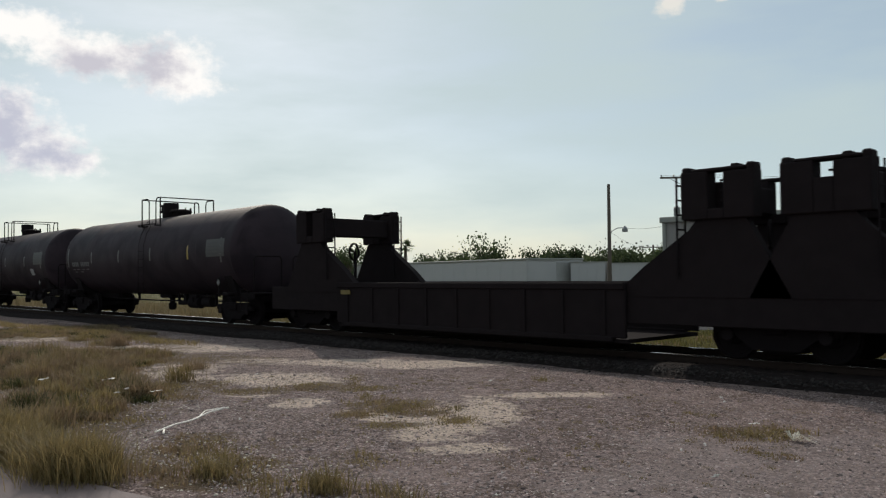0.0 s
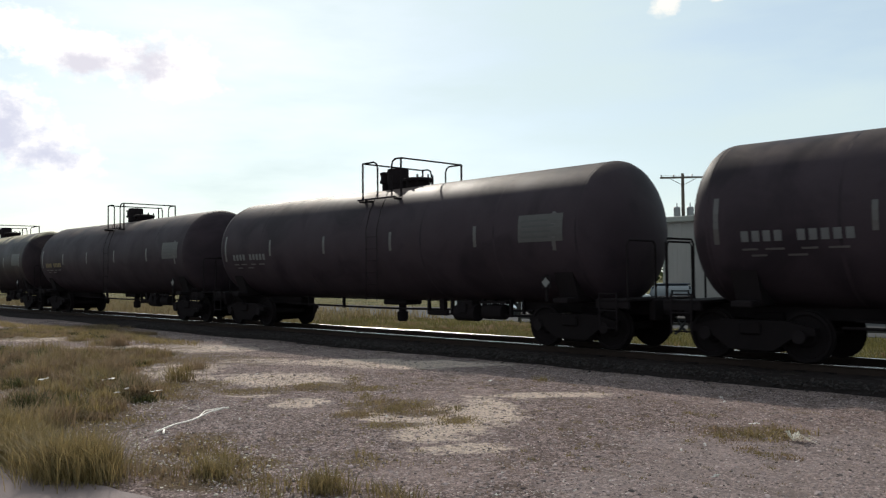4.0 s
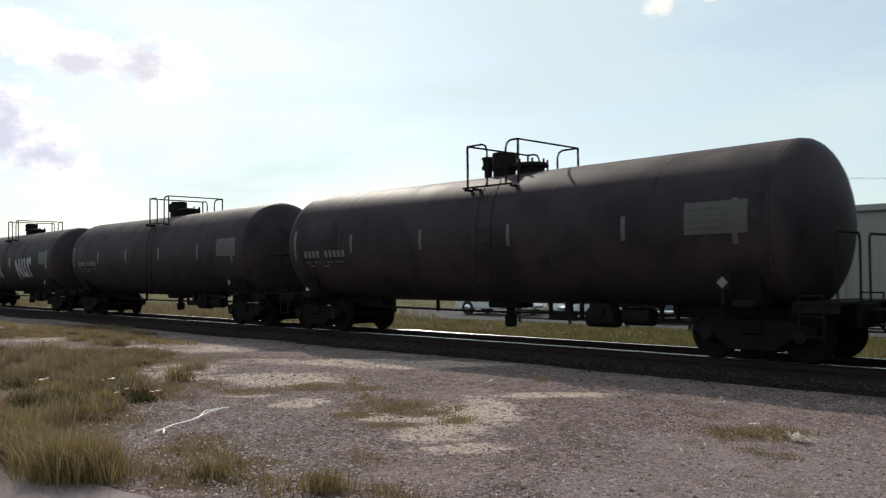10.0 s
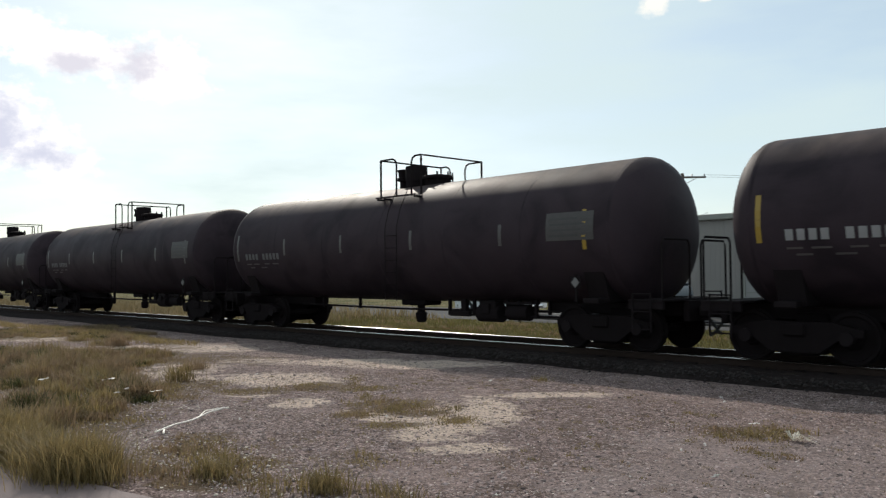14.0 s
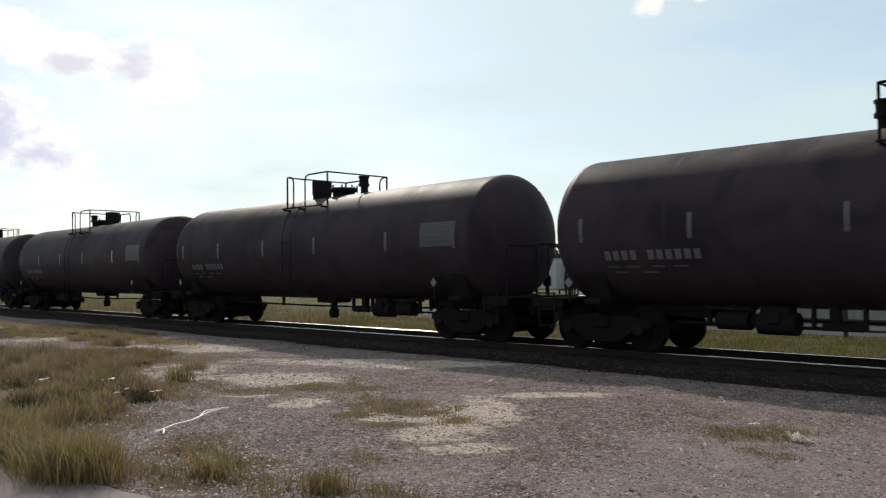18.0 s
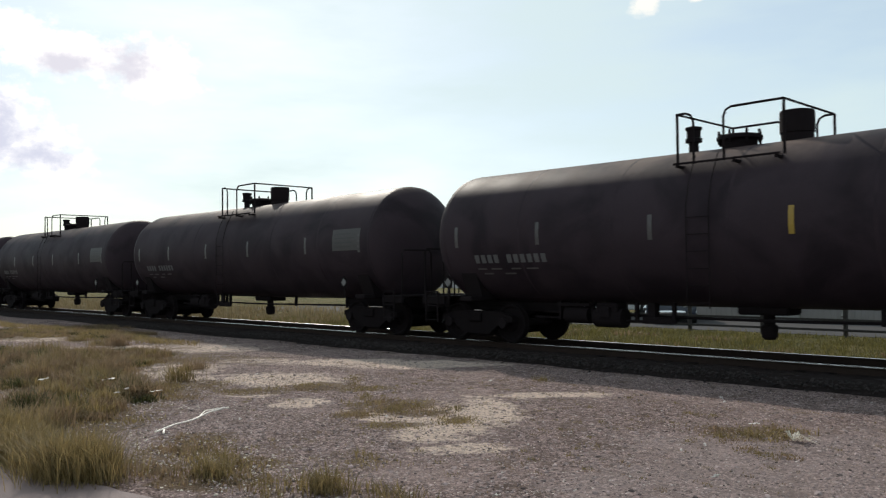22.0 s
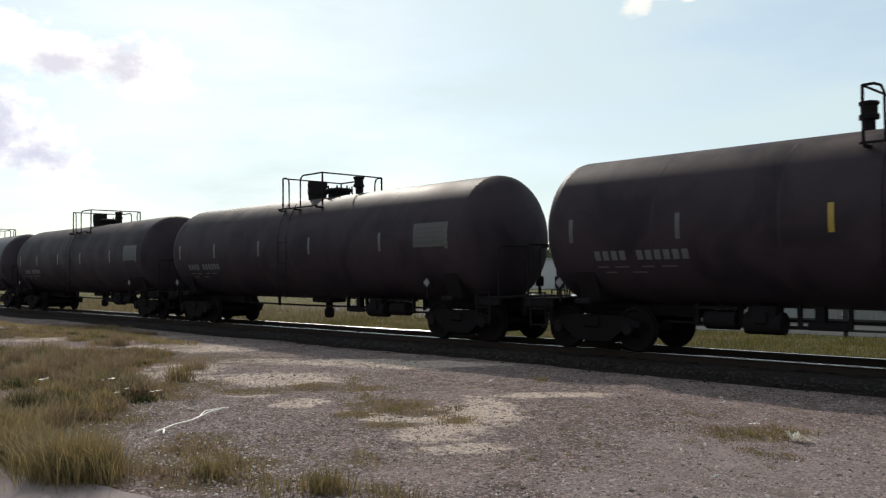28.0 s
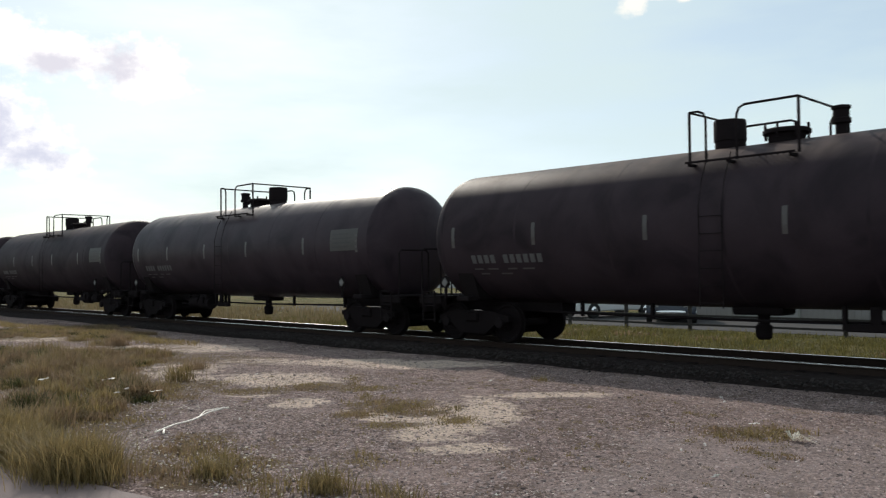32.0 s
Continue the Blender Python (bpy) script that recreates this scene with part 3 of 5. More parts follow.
def manway_mesh(bm):
    lathe(bm, [(0.34, -0.25), (0.34, 0.14), (0.44, 0.15), (0.44, 0.21), (0.40, 0.24), (0.12, 0.28)], 24)
    return bm


def grating(bm, x0, x1, y0, y1, z):
    """A walkway plate pierced by long slots between its bars."""
    k = max(2, round((x1 - x0) / 0.11))
    w = (x1 - x0) / k
    xs = [x0] + [x for i in range(1, k) for x in (x0 + i * w - 0.015, x0 + i * w + 0.015)] + [x1]
    ys = (y0, y0 + 0.05, y1 - 0.05, y1)
    g = [[bm.verts.new((x, y, z)) for x in xs] for y in ys]
    faces = []
    for j in range(3):
        for i in range(len(xs) - 1):
            if j != 1 or i % 2:
                faces.append(bm.faces.new((g[j][i], g[j][i + 1], g[j + 1][i + 1], g[j + 1][i])))
    bmesh.ops.solidify(bm, geom=faces, thickness=0.045)
    return bm


def tank_ladder(bm, x, side):
    """Ladder from the sill level up the tank's side to the walkway."""
    top = axis_z(x) + 1.35
    for dx in (-0.23, 0.23):
        pts = [(x + dx, side * 1.62, 0.95), (x + dx, side * 1.62, axis_z(x) + 0.35), (x + dx, side * 1.48, axis_z(x) + 0.85), (x + dx, side * 1.22, top)]
        pipe(bm, pts, 0.010, 6)
    z = 1.05
    while z < axis_z(x) + 0.35:
        pipe(bm, [(x - 0.23, side * 1.62, z), (x + 0.23, side * 1.62, z)], 0.008, 6)
        z += 0.32
    return bm


# equipment of the three kinds of car: platform from, to; valve, dome, manway places; dome radius and height
KINDS = {
    "compact": (-0.35, 1.28, -0.72, -0.16, 0.70, 0.31, 0.58),
    "wide": (-1.34, 1.66, -1.35, -0.55, 0.62, 0.30, 0.58),
    "late": (-1.24, 0.87, -1.53, 0.62, -0.53, 0.315, 0.56),
}


YELLOW_AT = {"yellow": (0, 3, 5), "some": (4,), "mid": (3,), "low": (2,), "front": (0,), "back": (5,)}


def tank_car(kind="compact", paint="dusty", flip=False, stripes="pale", ink="white", card=False, panel=True, placard=True, tags=(), plate=None, eq=0.0):
    px0, px1, vx, dx, mx, dr, dh = KINDS[kind]
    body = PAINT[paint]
    HALF, HEAD = FORM["half"], FORM["head"]
    coat = {"dusty": "dusty black railway tank car", "tan": "tan-dusted black tank car", "gloss": "glossy black railway tank car"}[paint]
    extra = "white block-letter graffiti" if any(t[0] == "words" for t in tags) else "faded graffiti" if tags else "a white card on its side" if card else "faded yellow lettering" if ink == "yellow" else "yellow reflector stripes" if stripes == "yellow" else "a railed roof platform"
    root = thing("tank_car", coat + " with " + extra, "tank car", "tank cars of the train")
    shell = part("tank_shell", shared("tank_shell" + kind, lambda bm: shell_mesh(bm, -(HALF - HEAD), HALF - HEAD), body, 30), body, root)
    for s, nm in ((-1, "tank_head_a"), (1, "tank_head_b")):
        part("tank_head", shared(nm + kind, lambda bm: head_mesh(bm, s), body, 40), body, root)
    # weld bands
    for x in (HEAD - HALF + 0.06, -5.0, -2.5, 0.0, 2.5, 5.0, HALF - HEAD - 0.06):
        def band(bm, x=x):
            lathe(bm, [(R_TANK - 0.02, -0.05), (R_TANK + 0.0012, -0.03), (R_TANK + 0.0012, 0.03), (R_TANK - 0.02, 0.05)], 48, 'X')
            return bm
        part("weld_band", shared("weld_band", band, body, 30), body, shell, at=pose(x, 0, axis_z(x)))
    f = -1 if flip else 1
    turn = pose(0, 0, 0, 0, 0, 180 if flip else 0)
    kit = pose(eq, 0, 0) @ turn
    top = axis_z(0) + R_TANK
    # roof equipment
    plat = part("platform", shared("platform_" + kind, lambda bm: box(grating(bm, px0, px1, -1.32, -0.95, top - 0.36), px0, px1, -1.335, -1.322, top - 0.40, top - 0.36), STEEL), STEEL, root, at=kit)
    part("platform", shared("platform_b" + kind, lambda bm: box(grating(bm, px0, px1, 0.95, 1.32, top - 0.36), px0, px1, 1.322, 1.335, top - 0.40, top - 0.36), STEEL), STEEL, root, at=kit)
    for s in (-1, 1):
        for x in (px0 + 0.08, 0.0, px1 - 0.08):
            part("bracket", shared("bracket" + str(s), lambda bm: box(box(bm, -0.03, 0.03, min(s * 0.85, s * 1.32), max(s * 0.85, s * 1.32), -0.45, -0.40), -0.03, 0.03, s * 1.02 - 0.02, s * 1.02 + 0.02, -0.54, -0.44), STEEL), STEEL, plat, at=pose(x, 0, top))
    hz0, hz1 = top - 0.38, top + (0.66 if kind == "compact" else 0.61)
    la, op = {"compact": (0.65, 0.60), "wide": (1.5, 0.65), "late": (0.34, 0.62)}[kind]
    for nm, x0, x1, y in (("a", px0, px0 + la, -1.14), ("b", px1, px0 + la + op, -1.14), ("c", px1, px1 - la, 1.14), ("d", px0, px1 - la - op, 1.14)):
        part("side_rail", shared("side_rail_" + nm + kind, lambda bm: rail_loop(bm, x0, x1, y, hz0, hz1), STEEL, 40), STEEL, plat)
    for x in (px0, px1):
        part("end_bar", shared("end_bar", lambda bm: pipe(bm, [(0, -1.14, 0), (0, 1.14, 0)], 0.022), STEEL, 40), STEEL, plat, at=pose(x, 0, hz1))
    part("dome", shared("dome_" + kind, lambda bm: dome_mesh(bm, dr, dh), STEEL, 35), STEEL, root, "dark round valve housing", at=pose(f * dx + eq, 0, top))
    part("relief_valve", shared("valve", valve_mesh, STEEL, 35), STEEL, root, at=pose(f * vx + eq, 0, top))
    cover = part("manway", shared("manway", manway_mesh, STEEL, 35), STEEL, root, "bolted manway cover", at=kit @ pose(mx, 0, top))
    for a in range(8):
        part("bolt", shared("bolt", lambda bm: cyl(bm, (0.41, 0, 0.06), (0.41, 0, 0.32), 0.026, n=6), STEEL), STEEL, cover, at=pose(0, 0, 0, 0, 0, 45 * a))
    for s in (-1, 1):
        part("ladder", shared("ladder" + str(s) + kind, lambda bm: tank_ladder(bm, 0, s), STEEL, 40), STEEL, root, at=kit @ pose(px0 + la + op / 2 if s < 0 else px1 - la - op / 2, 0, 0))
    # running gear
    for s in (0, 180):
        m = pose(0, 0, 0, 0, 0, s)
        part("stub_sill", shared("stub_sill", sill_mesh, STEEL), STEEL, root, at=m)
        part("coupler", shared("coupler", coupler_mesh, RUST), RUST, root, at=m)
        part("end_deck", shared("end_deck", end_deck, STEEL), STEEL, root, at=m)
        for y in (-1, 1):
            part("end_handrail", shared("end_handrail%d" % y, lambda bm: end_rail(bm, 1.28 * y), STEEL, 40), STEEL, root, at=m)
            part("end_ladder", shared("end_ladder%d" % y, lambda bm: end_ladder(bm, 1.42 * y), STEEL, 40), STEEL, root, at=m)
        part("brake_hose", shared("brake_hose", lambda bm: pipe(bm, [(8.4, 0.35, 0.75), (8.55, 0.36, 0.6), (8.7, 0.33, 0.42), (8.83, 0.26, 0.36)], 0.03), RUBBER, 40), RUBBER, root, at=m)
    truck(root, -6.8)
    truck(root, 6.8)
    low = axis_z(0) - R_TANK
    part("outlet", shared("outlet", lambda bm: lathe(box(bm, -0.5, 0.5, -0.32, 0.32, -0.12, 0.12, 0.04), [(0.10, -0.60), (0.15, -0.55), (0.16, -0.34), (0.11, -0.30), (0.11, 0.0), (0.3, 0.05)], 18), STEEL), STEEL, root, "bottom outlet with skid", at=pose(0, 0, low))
    g = -f if kind == "late" else f

    def span(bm, x0, x1, *rest):
        return box(bm, min(g * x0, g * x1), max(g * x0, g * x1), *rest)
    side = "%d" % g
    part("brake_cylinder", shared("brake_cyl" + side, lambda bm: cyl(span(bm, 3.7, 4.6, -0.72, -0.38, 0.90, 0.96), (g * 3.78, -0.55, 0.70), (g * 4.42, -0.55, 0.70), 0.19), STEEL, 40), STEEL, root)
    part("air_reservoir", shared("reservoir" + side, lambda bm: cyl(bm, (g * 2.86, -0.6, 0.66), (g * 3.58, -0.6, 0.66), 0.21), STEEL, 40), STEEL, root)
    part("control_valve", shared("control_valve" + side, lambda bm: span(span(bm, 2.95, 3.5, -0.78, -0.40, 0.62, 0.98, 0.03), 3.1, 3.35, -0.86, -0.76, 0.66, 0.9, 0.02), STEEL), STEEL, root)
    part("brake_lever", shared("brake_lever" + side, lambda bm: span(span(bm, 1.75, 2.45, -0.62, -0.50, 0.56, 0.70, 0.02), 2.15, 2.32, -0.60, -0.52, 0.56, 1.0), STEEL), STEEL, root)
    part("brake_rod", shared("brake_rod" + side, lambda bm: pipe(bm, [(g * 1.75, -0.56, 0.62), (g * 2.8, -0.56, 0.60), (g * 5.4, -0.5, 0.62)], 0.03, 6), STEEL, 40), STEEL, root)
    for x in (1.72, 2.6, 3.72, 4.1, 4.62):
        part("brake_hanger", shared("brake_hanger", lambda bm: box(bm, -0.035, 0.035, -0.60, -0.52, 0.58, 1.0), STEEL), STEEL, root, at=pose(g * x, 0, 0))
    part("brake_pipe", shared("brake_pipe", lambda bm: pipe(bm, [(-5.2, -0.42, 0.74), (-1.2, -0.42, 0.70), (-0.6, -0.52, 0.70), (0.6, -0.52, 0.70), (1.2, -0.42, 0.70), (5.2, -0.42, 0.74)], 0.028), STEEL, 40), STEEL, root)
    for x in (-4.0, -2.2, 2.2, 4.9):
        part("pipe_hanger", shared("hanger", lambda bm: box(bm, -0.03, 0.03, -0.46, -0.38, 0.66, 1.0), STEEL), STEEL, root, at=pose(x, 0, 0))
    # markings, alike on both sides
    for s, nm in ((-1, "n"), (1, "f")):
        m = pose(0, 0, 0, 0, 0, 0 if s < 0 else 180)
        for i, x in enumerate((-7.18 if kind == "compact" else -6.95, -4.45, -1.62, 1.33 if kind == "compact" else 1.15, 4.4, 6.75 if kind == "compact" else 6.95)):
            mat = YELLOW if i in YELLOW_AT.get(stripes, ()) else PALE
            part("reflector_stripe", shared("stripe%d%s" % (i, kind), lambda bm: decal(bm, -1, x - 0.05, x + 0.05, *((2.12, 2.96) if kind == "compact" and i in (0, 5) else (2.26, 2.75))), mat), mat, shell, at=m)
        if ink:
            im = {"white": LETTER, "bright": LETTER_B, "yellow": LETTER_Y}[ink]
            x_at, step, digits, foot = (-6.71, 0.20, 5, 2.15) if kind == "compact" else (-6.41, 0.20, 6, 1.88)

            def marks(bm):
                for k in [*range(4), *range(5, 5 + digits)]:
                    decal(bm, -1, x_at + k * step, x_at + k * step + 0.135, foot, foot + 0.19, 0.006, 2, 1)
                return bm

            def small_print(bm):
                for row, words in ((0.15, (0.0, 0.42, 1.05, 1.5)), (0.26, (0.15, 0.8))):
                    for k, u in enumerate(words):
                        decal(bm, -1, x_at + u, x_at + u + 0.28 + 0.06 * (k % 2), foot - row, foot - row + 0.035, 0.006, 1, 2)
                return bm
            part("print", shared("small_print" + kind, small_print, PALE), PALE, shell, at=m)["kind"] = "stuff"
            part("lettering", shared("marks" + kind, marks, im), im, shell, at=m)["kind"] = "stuff"
        if panel:
            pn = part("data_panel", shared("panel" + kind, lambda bm: decal(bm, -1, 5.75, 7.0, 2.32, 2.92, 0.006, 4, 3), PANEL), PANEL, shell, at=m)

            def lines(bm):
                for r in range(4):
                    decal(bm, -1, 5.85, 6.6 + 0.09 * (r % 3), 2.40 + 0.12 * r, 2.445 + 0.12 * r, 0.009, 1, 2)
                return bm
            part("print", shared("panel_print" + kind, lines, GREY_INK), GREY_INK, pn)
        if placard:
            def diamond(bm):
                q = [bm.verts.new((a, y, c)) for y in (-1.50, -1.485) for a, c in ((0, 1.32), (0.105, 1.43), (0, 1.54), (-0.105, 1.43))]
                bm.faces.new(q[:4])
                bm.faces.new(q[:3:-1])
                for i in range(4):
                    j = (i + 1) % 4
                    bm.faces.new((q[j], q[i], q[4 + i], q[4 + j]))
                return bm
            for x in (-7.35, 6.15) if kind == "late" else (6.45,):
                holder = part("placard_holder", shared("placard_holder", lambda bm: box(box(bm, -0.03, 0.03, -1.48, -1.44, 1.02, 1.6), -0.13, 0.13, -1.482, -1.47, 1.30, 1.56), STEEL), STEEL, root, at=m @ pose(x, 0, 0))
                part("placard", shared("placard", diamond, PLACARD), PLACARD, holder, "white diamond hazard placard")
        if card:
            part("card", shared("card" + kind, lambda bm: decal(bm, -1, 5.18, 5.64, 1.80, 2.12, 0.01, 2, 1), CARD), CARD, shell, "white stuck-on card", at=m)
    if plate:
        part("plate", decal(bmesh.new(), -1, plate[0] - 0.42, plate[0] + 0.42, plate[1] - 0.16, plate[1] + 0.16, 0.01, 3, 3), OCHRE, shell, "dull yellow painted plate")
    for t in tags:
        paint_tag(shell, t)
    return root


GLYPH = {  # letter strokes in a unit box, and the letter's width
    "N": (0.96, ((0.18, -0.12), (0.02, 0.94)), ((0.06, 0.92), (0.90, 0.06)), ((0.98, 0.02), (0.74, 1.0))),
    "U": (0.74, ((0.26, 0.04), (0.08, 1.0)), ((0.12, 0.10), (0.92, 0.08)), ((0.92, 0.0), (0.72, 1.02))),
    "r": (0.74, ((0.40, 0.0), (0.16, 1.0)), ((0.08, 0.90), (1.0, 0.98)), ((0.98, 0.92), (0.98, 0.76))),
    "!": (0.30, ((0.62, 0.28), (0.50, 1.05)), ((0.30, 0.02), (1.05, 0.0))),
}


def paint_tag(shell, t):
    if t[0] == "words":
        _, text, x, z, h = t
        for k, ch in enumerate(text):
            bm = bmesh.new()
            w, *strokes = GLYPH[ch]
            for q, line in enumerate(strokes):
                stroke(bm, -1, [(x + u * w * h, z + v * h + 0.012 * k * h) for u, v in line], h * (0.27 if line[0][0] != line[1][0] else 0.2), 0.009 + 0.0004 * k + 0.0015 * q)
            x += h * (w + (0.24 if ch == "N" else 0.22))
            part("graffiti_letter", bm, SPRAY, shell, "white sprayed block letter")
    else:
        _, x0, x1, z, h, seed = t
        rng = random.Random(seed)
        bm = bmesh.new()
        x = x0
        while x < x1:
            pts = [(x + rng.uniform(-0.2, 0.4) * h, z + rng.uniform(0, 1) * h) for _ in range(5)]
            stroke(bm, -1, pts, 0.035 + 0.04 * rng.random(), 0.009 + 0.0006 * rng.random())
            x += 0.45 * h
        part("graffiti", bm, {"faint": SPRAY_DIM, "scrawl": SPRAY_GREY}.get(t[0], SPRAY), shell, "faded spray-painted scribble")["kind"] = "stuff"


def D(**k):
    return dict(kind="late", **k)


def W(**k):
    return dict(kind="wide", paint="tan", **k)


def C(**k):
    return dict(kind="compact", **k)


# the train in order from the front
CONSIST = [
    C(stripes="some"), C(card=True), D(flip=True), C(flip=True, stripes="some", eq=0.15), C(), C(ink="yellow"),
    W(ink=None), W(stripes="mid", ink=None), W(flip=True, stripes="some", ink=None, plate=(5.1, 2.28)), W(flip=True, ink="yellow", tags=(("faint", 2.0, 4.2, 1.4, 0.5, 5),)),
    C(tags=(("faint", -0.6, 1.0, 1.3, 0.8, 3),)), C(), C(), C(stripes="yellow", ink="bright", tags=(("words", "NUrNUr!", -5.5, 1.76, 0.80), ("words", "NUr", 2.35, 1.76, 0.80))),
    C(stripes="mid"), C(stripes="front", ink="bright"), C(stripes="back"), C(), C(stripes="mid"), C(flip=True, eq=-0.14, tags=(("scrawl", 0.2, 3.4, 1.62, 0.38, 31),)),
    D(plate=(1.8, 2.05)), D(flip=True), D(stripes="some"), D(flip=True), D(card=True), D(stripes="mid"), D(), D(),
    D(stripes="some"), D(paint="gloss"), D(), D(flip=True), D(stripes="low"), D(flip=True), D(flip=True),
    D(paint="gloss", card=True), D(), D(flip=True), D(paint="gloss"), D(flip=True), D(), D(), D(flip=True), D(), D(), D(flip=True),
]

SPEED, START = 21.26, -40.88


TRAIN = []
for i, spec in enumerate(CONSIST):
    TRAIN.append((tank_car(**spec), START + PITCH / 2 - i * PITCH))


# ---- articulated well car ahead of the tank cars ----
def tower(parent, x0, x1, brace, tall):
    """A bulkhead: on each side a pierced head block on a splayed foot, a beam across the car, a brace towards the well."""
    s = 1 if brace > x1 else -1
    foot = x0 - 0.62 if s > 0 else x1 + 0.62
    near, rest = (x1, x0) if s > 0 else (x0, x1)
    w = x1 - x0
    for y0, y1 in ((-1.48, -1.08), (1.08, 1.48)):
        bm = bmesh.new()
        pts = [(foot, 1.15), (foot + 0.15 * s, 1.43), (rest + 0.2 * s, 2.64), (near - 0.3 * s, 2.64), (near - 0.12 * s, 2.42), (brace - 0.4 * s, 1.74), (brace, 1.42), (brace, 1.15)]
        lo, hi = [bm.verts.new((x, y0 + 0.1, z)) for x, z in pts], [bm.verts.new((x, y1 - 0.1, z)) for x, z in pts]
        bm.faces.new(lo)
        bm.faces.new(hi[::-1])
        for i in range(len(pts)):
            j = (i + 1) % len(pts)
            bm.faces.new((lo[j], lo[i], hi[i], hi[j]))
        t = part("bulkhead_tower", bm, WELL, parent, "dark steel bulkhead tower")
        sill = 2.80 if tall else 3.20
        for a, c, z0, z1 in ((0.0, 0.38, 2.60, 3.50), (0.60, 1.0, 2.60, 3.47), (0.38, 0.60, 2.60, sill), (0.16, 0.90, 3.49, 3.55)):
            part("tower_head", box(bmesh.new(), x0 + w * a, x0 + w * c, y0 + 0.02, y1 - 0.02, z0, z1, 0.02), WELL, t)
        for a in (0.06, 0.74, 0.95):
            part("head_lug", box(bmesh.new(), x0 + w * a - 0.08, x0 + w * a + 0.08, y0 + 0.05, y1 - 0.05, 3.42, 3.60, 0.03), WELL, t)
        for k in range(3):
            part("window_rung", box(bmesh.new(), x0 + w * 0.54, x0 + w * 0.61, y0 + 0.08, y0 + 0.12, 2.93 + 0.18 * k, 2.97 + 0.18 * k), STEEL, t)
        lad = bmesh.new()
        xl = x1 + 0.10 if s > 0 else x0 - 0.10
        for yy in (y0 + 0.05, y1 - 0.05):
            pipe(lad, [(xl, yy, 1.5), (xl, yy, 3.45)], 0.022, 6)
        for k in range(7):
            pipe(lad, [(xl, y0 + 0.05, 1.6 + 0.28 * k), (xl, y1 - 0.05, 1.6 + 0.28 * k)], 0.02, 6)
        part("tower_ladder", lad, STEEL, t)
    xm = x0 + 0.72 * w if s > 0 else x0 + 0.28 * w
    part("cross_beam", box(bmesh.new(), xm - 0.25, xm + 0.25, -1.1, 1.1, 2.78, 3.32, 0.03), WELL, parent)
    ring = [(0.26 * math.cos(a * math.pi / 9), 0.26 * math.sin(a * math.pi / 9), 0) for a in range(19)]
    wheel = part("brake_wheel", pipe(bmesh.new(), ring, 0.035, 8), STEEL, parent, at=pose(xm - 0.5 * s, 0.35, 2.36, 0, 90, 20))
    for a in (20, 140, 260):
        part("spoke", cyl(bmesh.new(), (0, 0, 0), (0.25 * math.cos(radians(a)), 0.25 * math.sin(radians(a)), 0), 0.02, n=6), STEEL, wheel)
    part("brake_post", cyl(bmesh.new(), (xm - 0.45 * s, 0.35, 1.1), (xm - 0.45 * s, 0.35, 2.4), 0.05, n=8), STEEL, parent)


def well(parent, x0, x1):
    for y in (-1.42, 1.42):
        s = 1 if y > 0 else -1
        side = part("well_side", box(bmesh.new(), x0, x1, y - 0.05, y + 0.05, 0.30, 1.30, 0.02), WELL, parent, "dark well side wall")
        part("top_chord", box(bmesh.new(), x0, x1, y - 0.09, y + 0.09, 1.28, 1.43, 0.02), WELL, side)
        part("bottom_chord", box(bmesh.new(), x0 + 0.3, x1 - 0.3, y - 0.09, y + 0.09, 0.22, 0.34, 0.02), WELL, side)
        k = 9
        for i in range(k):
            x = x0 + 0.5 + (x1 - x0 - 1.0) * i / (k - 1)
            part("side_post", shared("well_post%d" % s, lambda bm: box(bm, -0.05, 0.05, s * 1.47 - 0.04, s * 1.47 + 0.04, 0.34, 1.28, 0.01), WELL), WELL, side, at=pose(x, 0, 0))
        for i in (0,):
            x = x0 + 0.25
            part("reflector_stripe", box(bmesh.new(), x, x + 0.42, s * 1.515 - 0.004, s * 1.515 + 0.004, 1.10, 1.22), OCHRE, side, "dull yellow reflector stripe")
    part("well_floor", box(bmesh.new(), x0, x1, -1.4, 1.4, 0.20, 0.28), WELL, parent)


def platform_over_truck(parent, x0, x1):
    part("end_platform", box(bmesh.new(), x0, x1, -1.35, 1.35, 0.86, 1.18, 0.03), WELL, parent)
    for y in (-1.3, 1.3):
        part("platform_fascia", box(bmesh.new(), x0, x1, y - 0.06, y + 0.06, 0.6, 1.3, 0.02), WELL, parent)


def well_car():
    root = thing("well_car", "dark brown articulated well car with tall bulkhead towers", "well car")
    platform_over_truck(root, 0.75, 4.4)
    tower(root, 2.25, 3.66, 4.95, True)
    well(root, 4.3, 13.9)
    platform_over_truck(root, 13.8, 19.7)
    tower(root, 15.18, 16.62, 13.9, True)
    tower(root, 17.1, 18.6, 19.6, False)
    well(root, 19.6, 29.2)
    platform_over_truck(root, 29.1, 32.5)
    tower(root, 30.2, 31.8, 29.2, True)
    for x in (2.5, 16.8, 31.1):
        truck(root, x)
    part("coupler", shared("coupler", coupler_mesh, RUST), RUST, root, at=pose(8.86, 0, 0, 0, 0, 180))
    part("air_tank", cyl(bmesh.new(), (2.1, -1.0, 1.45), (3.4, -1.0, 1.45), 0.22), STEEL, root)
    return root


TRAIN.append((well_car(), START + PITCH))


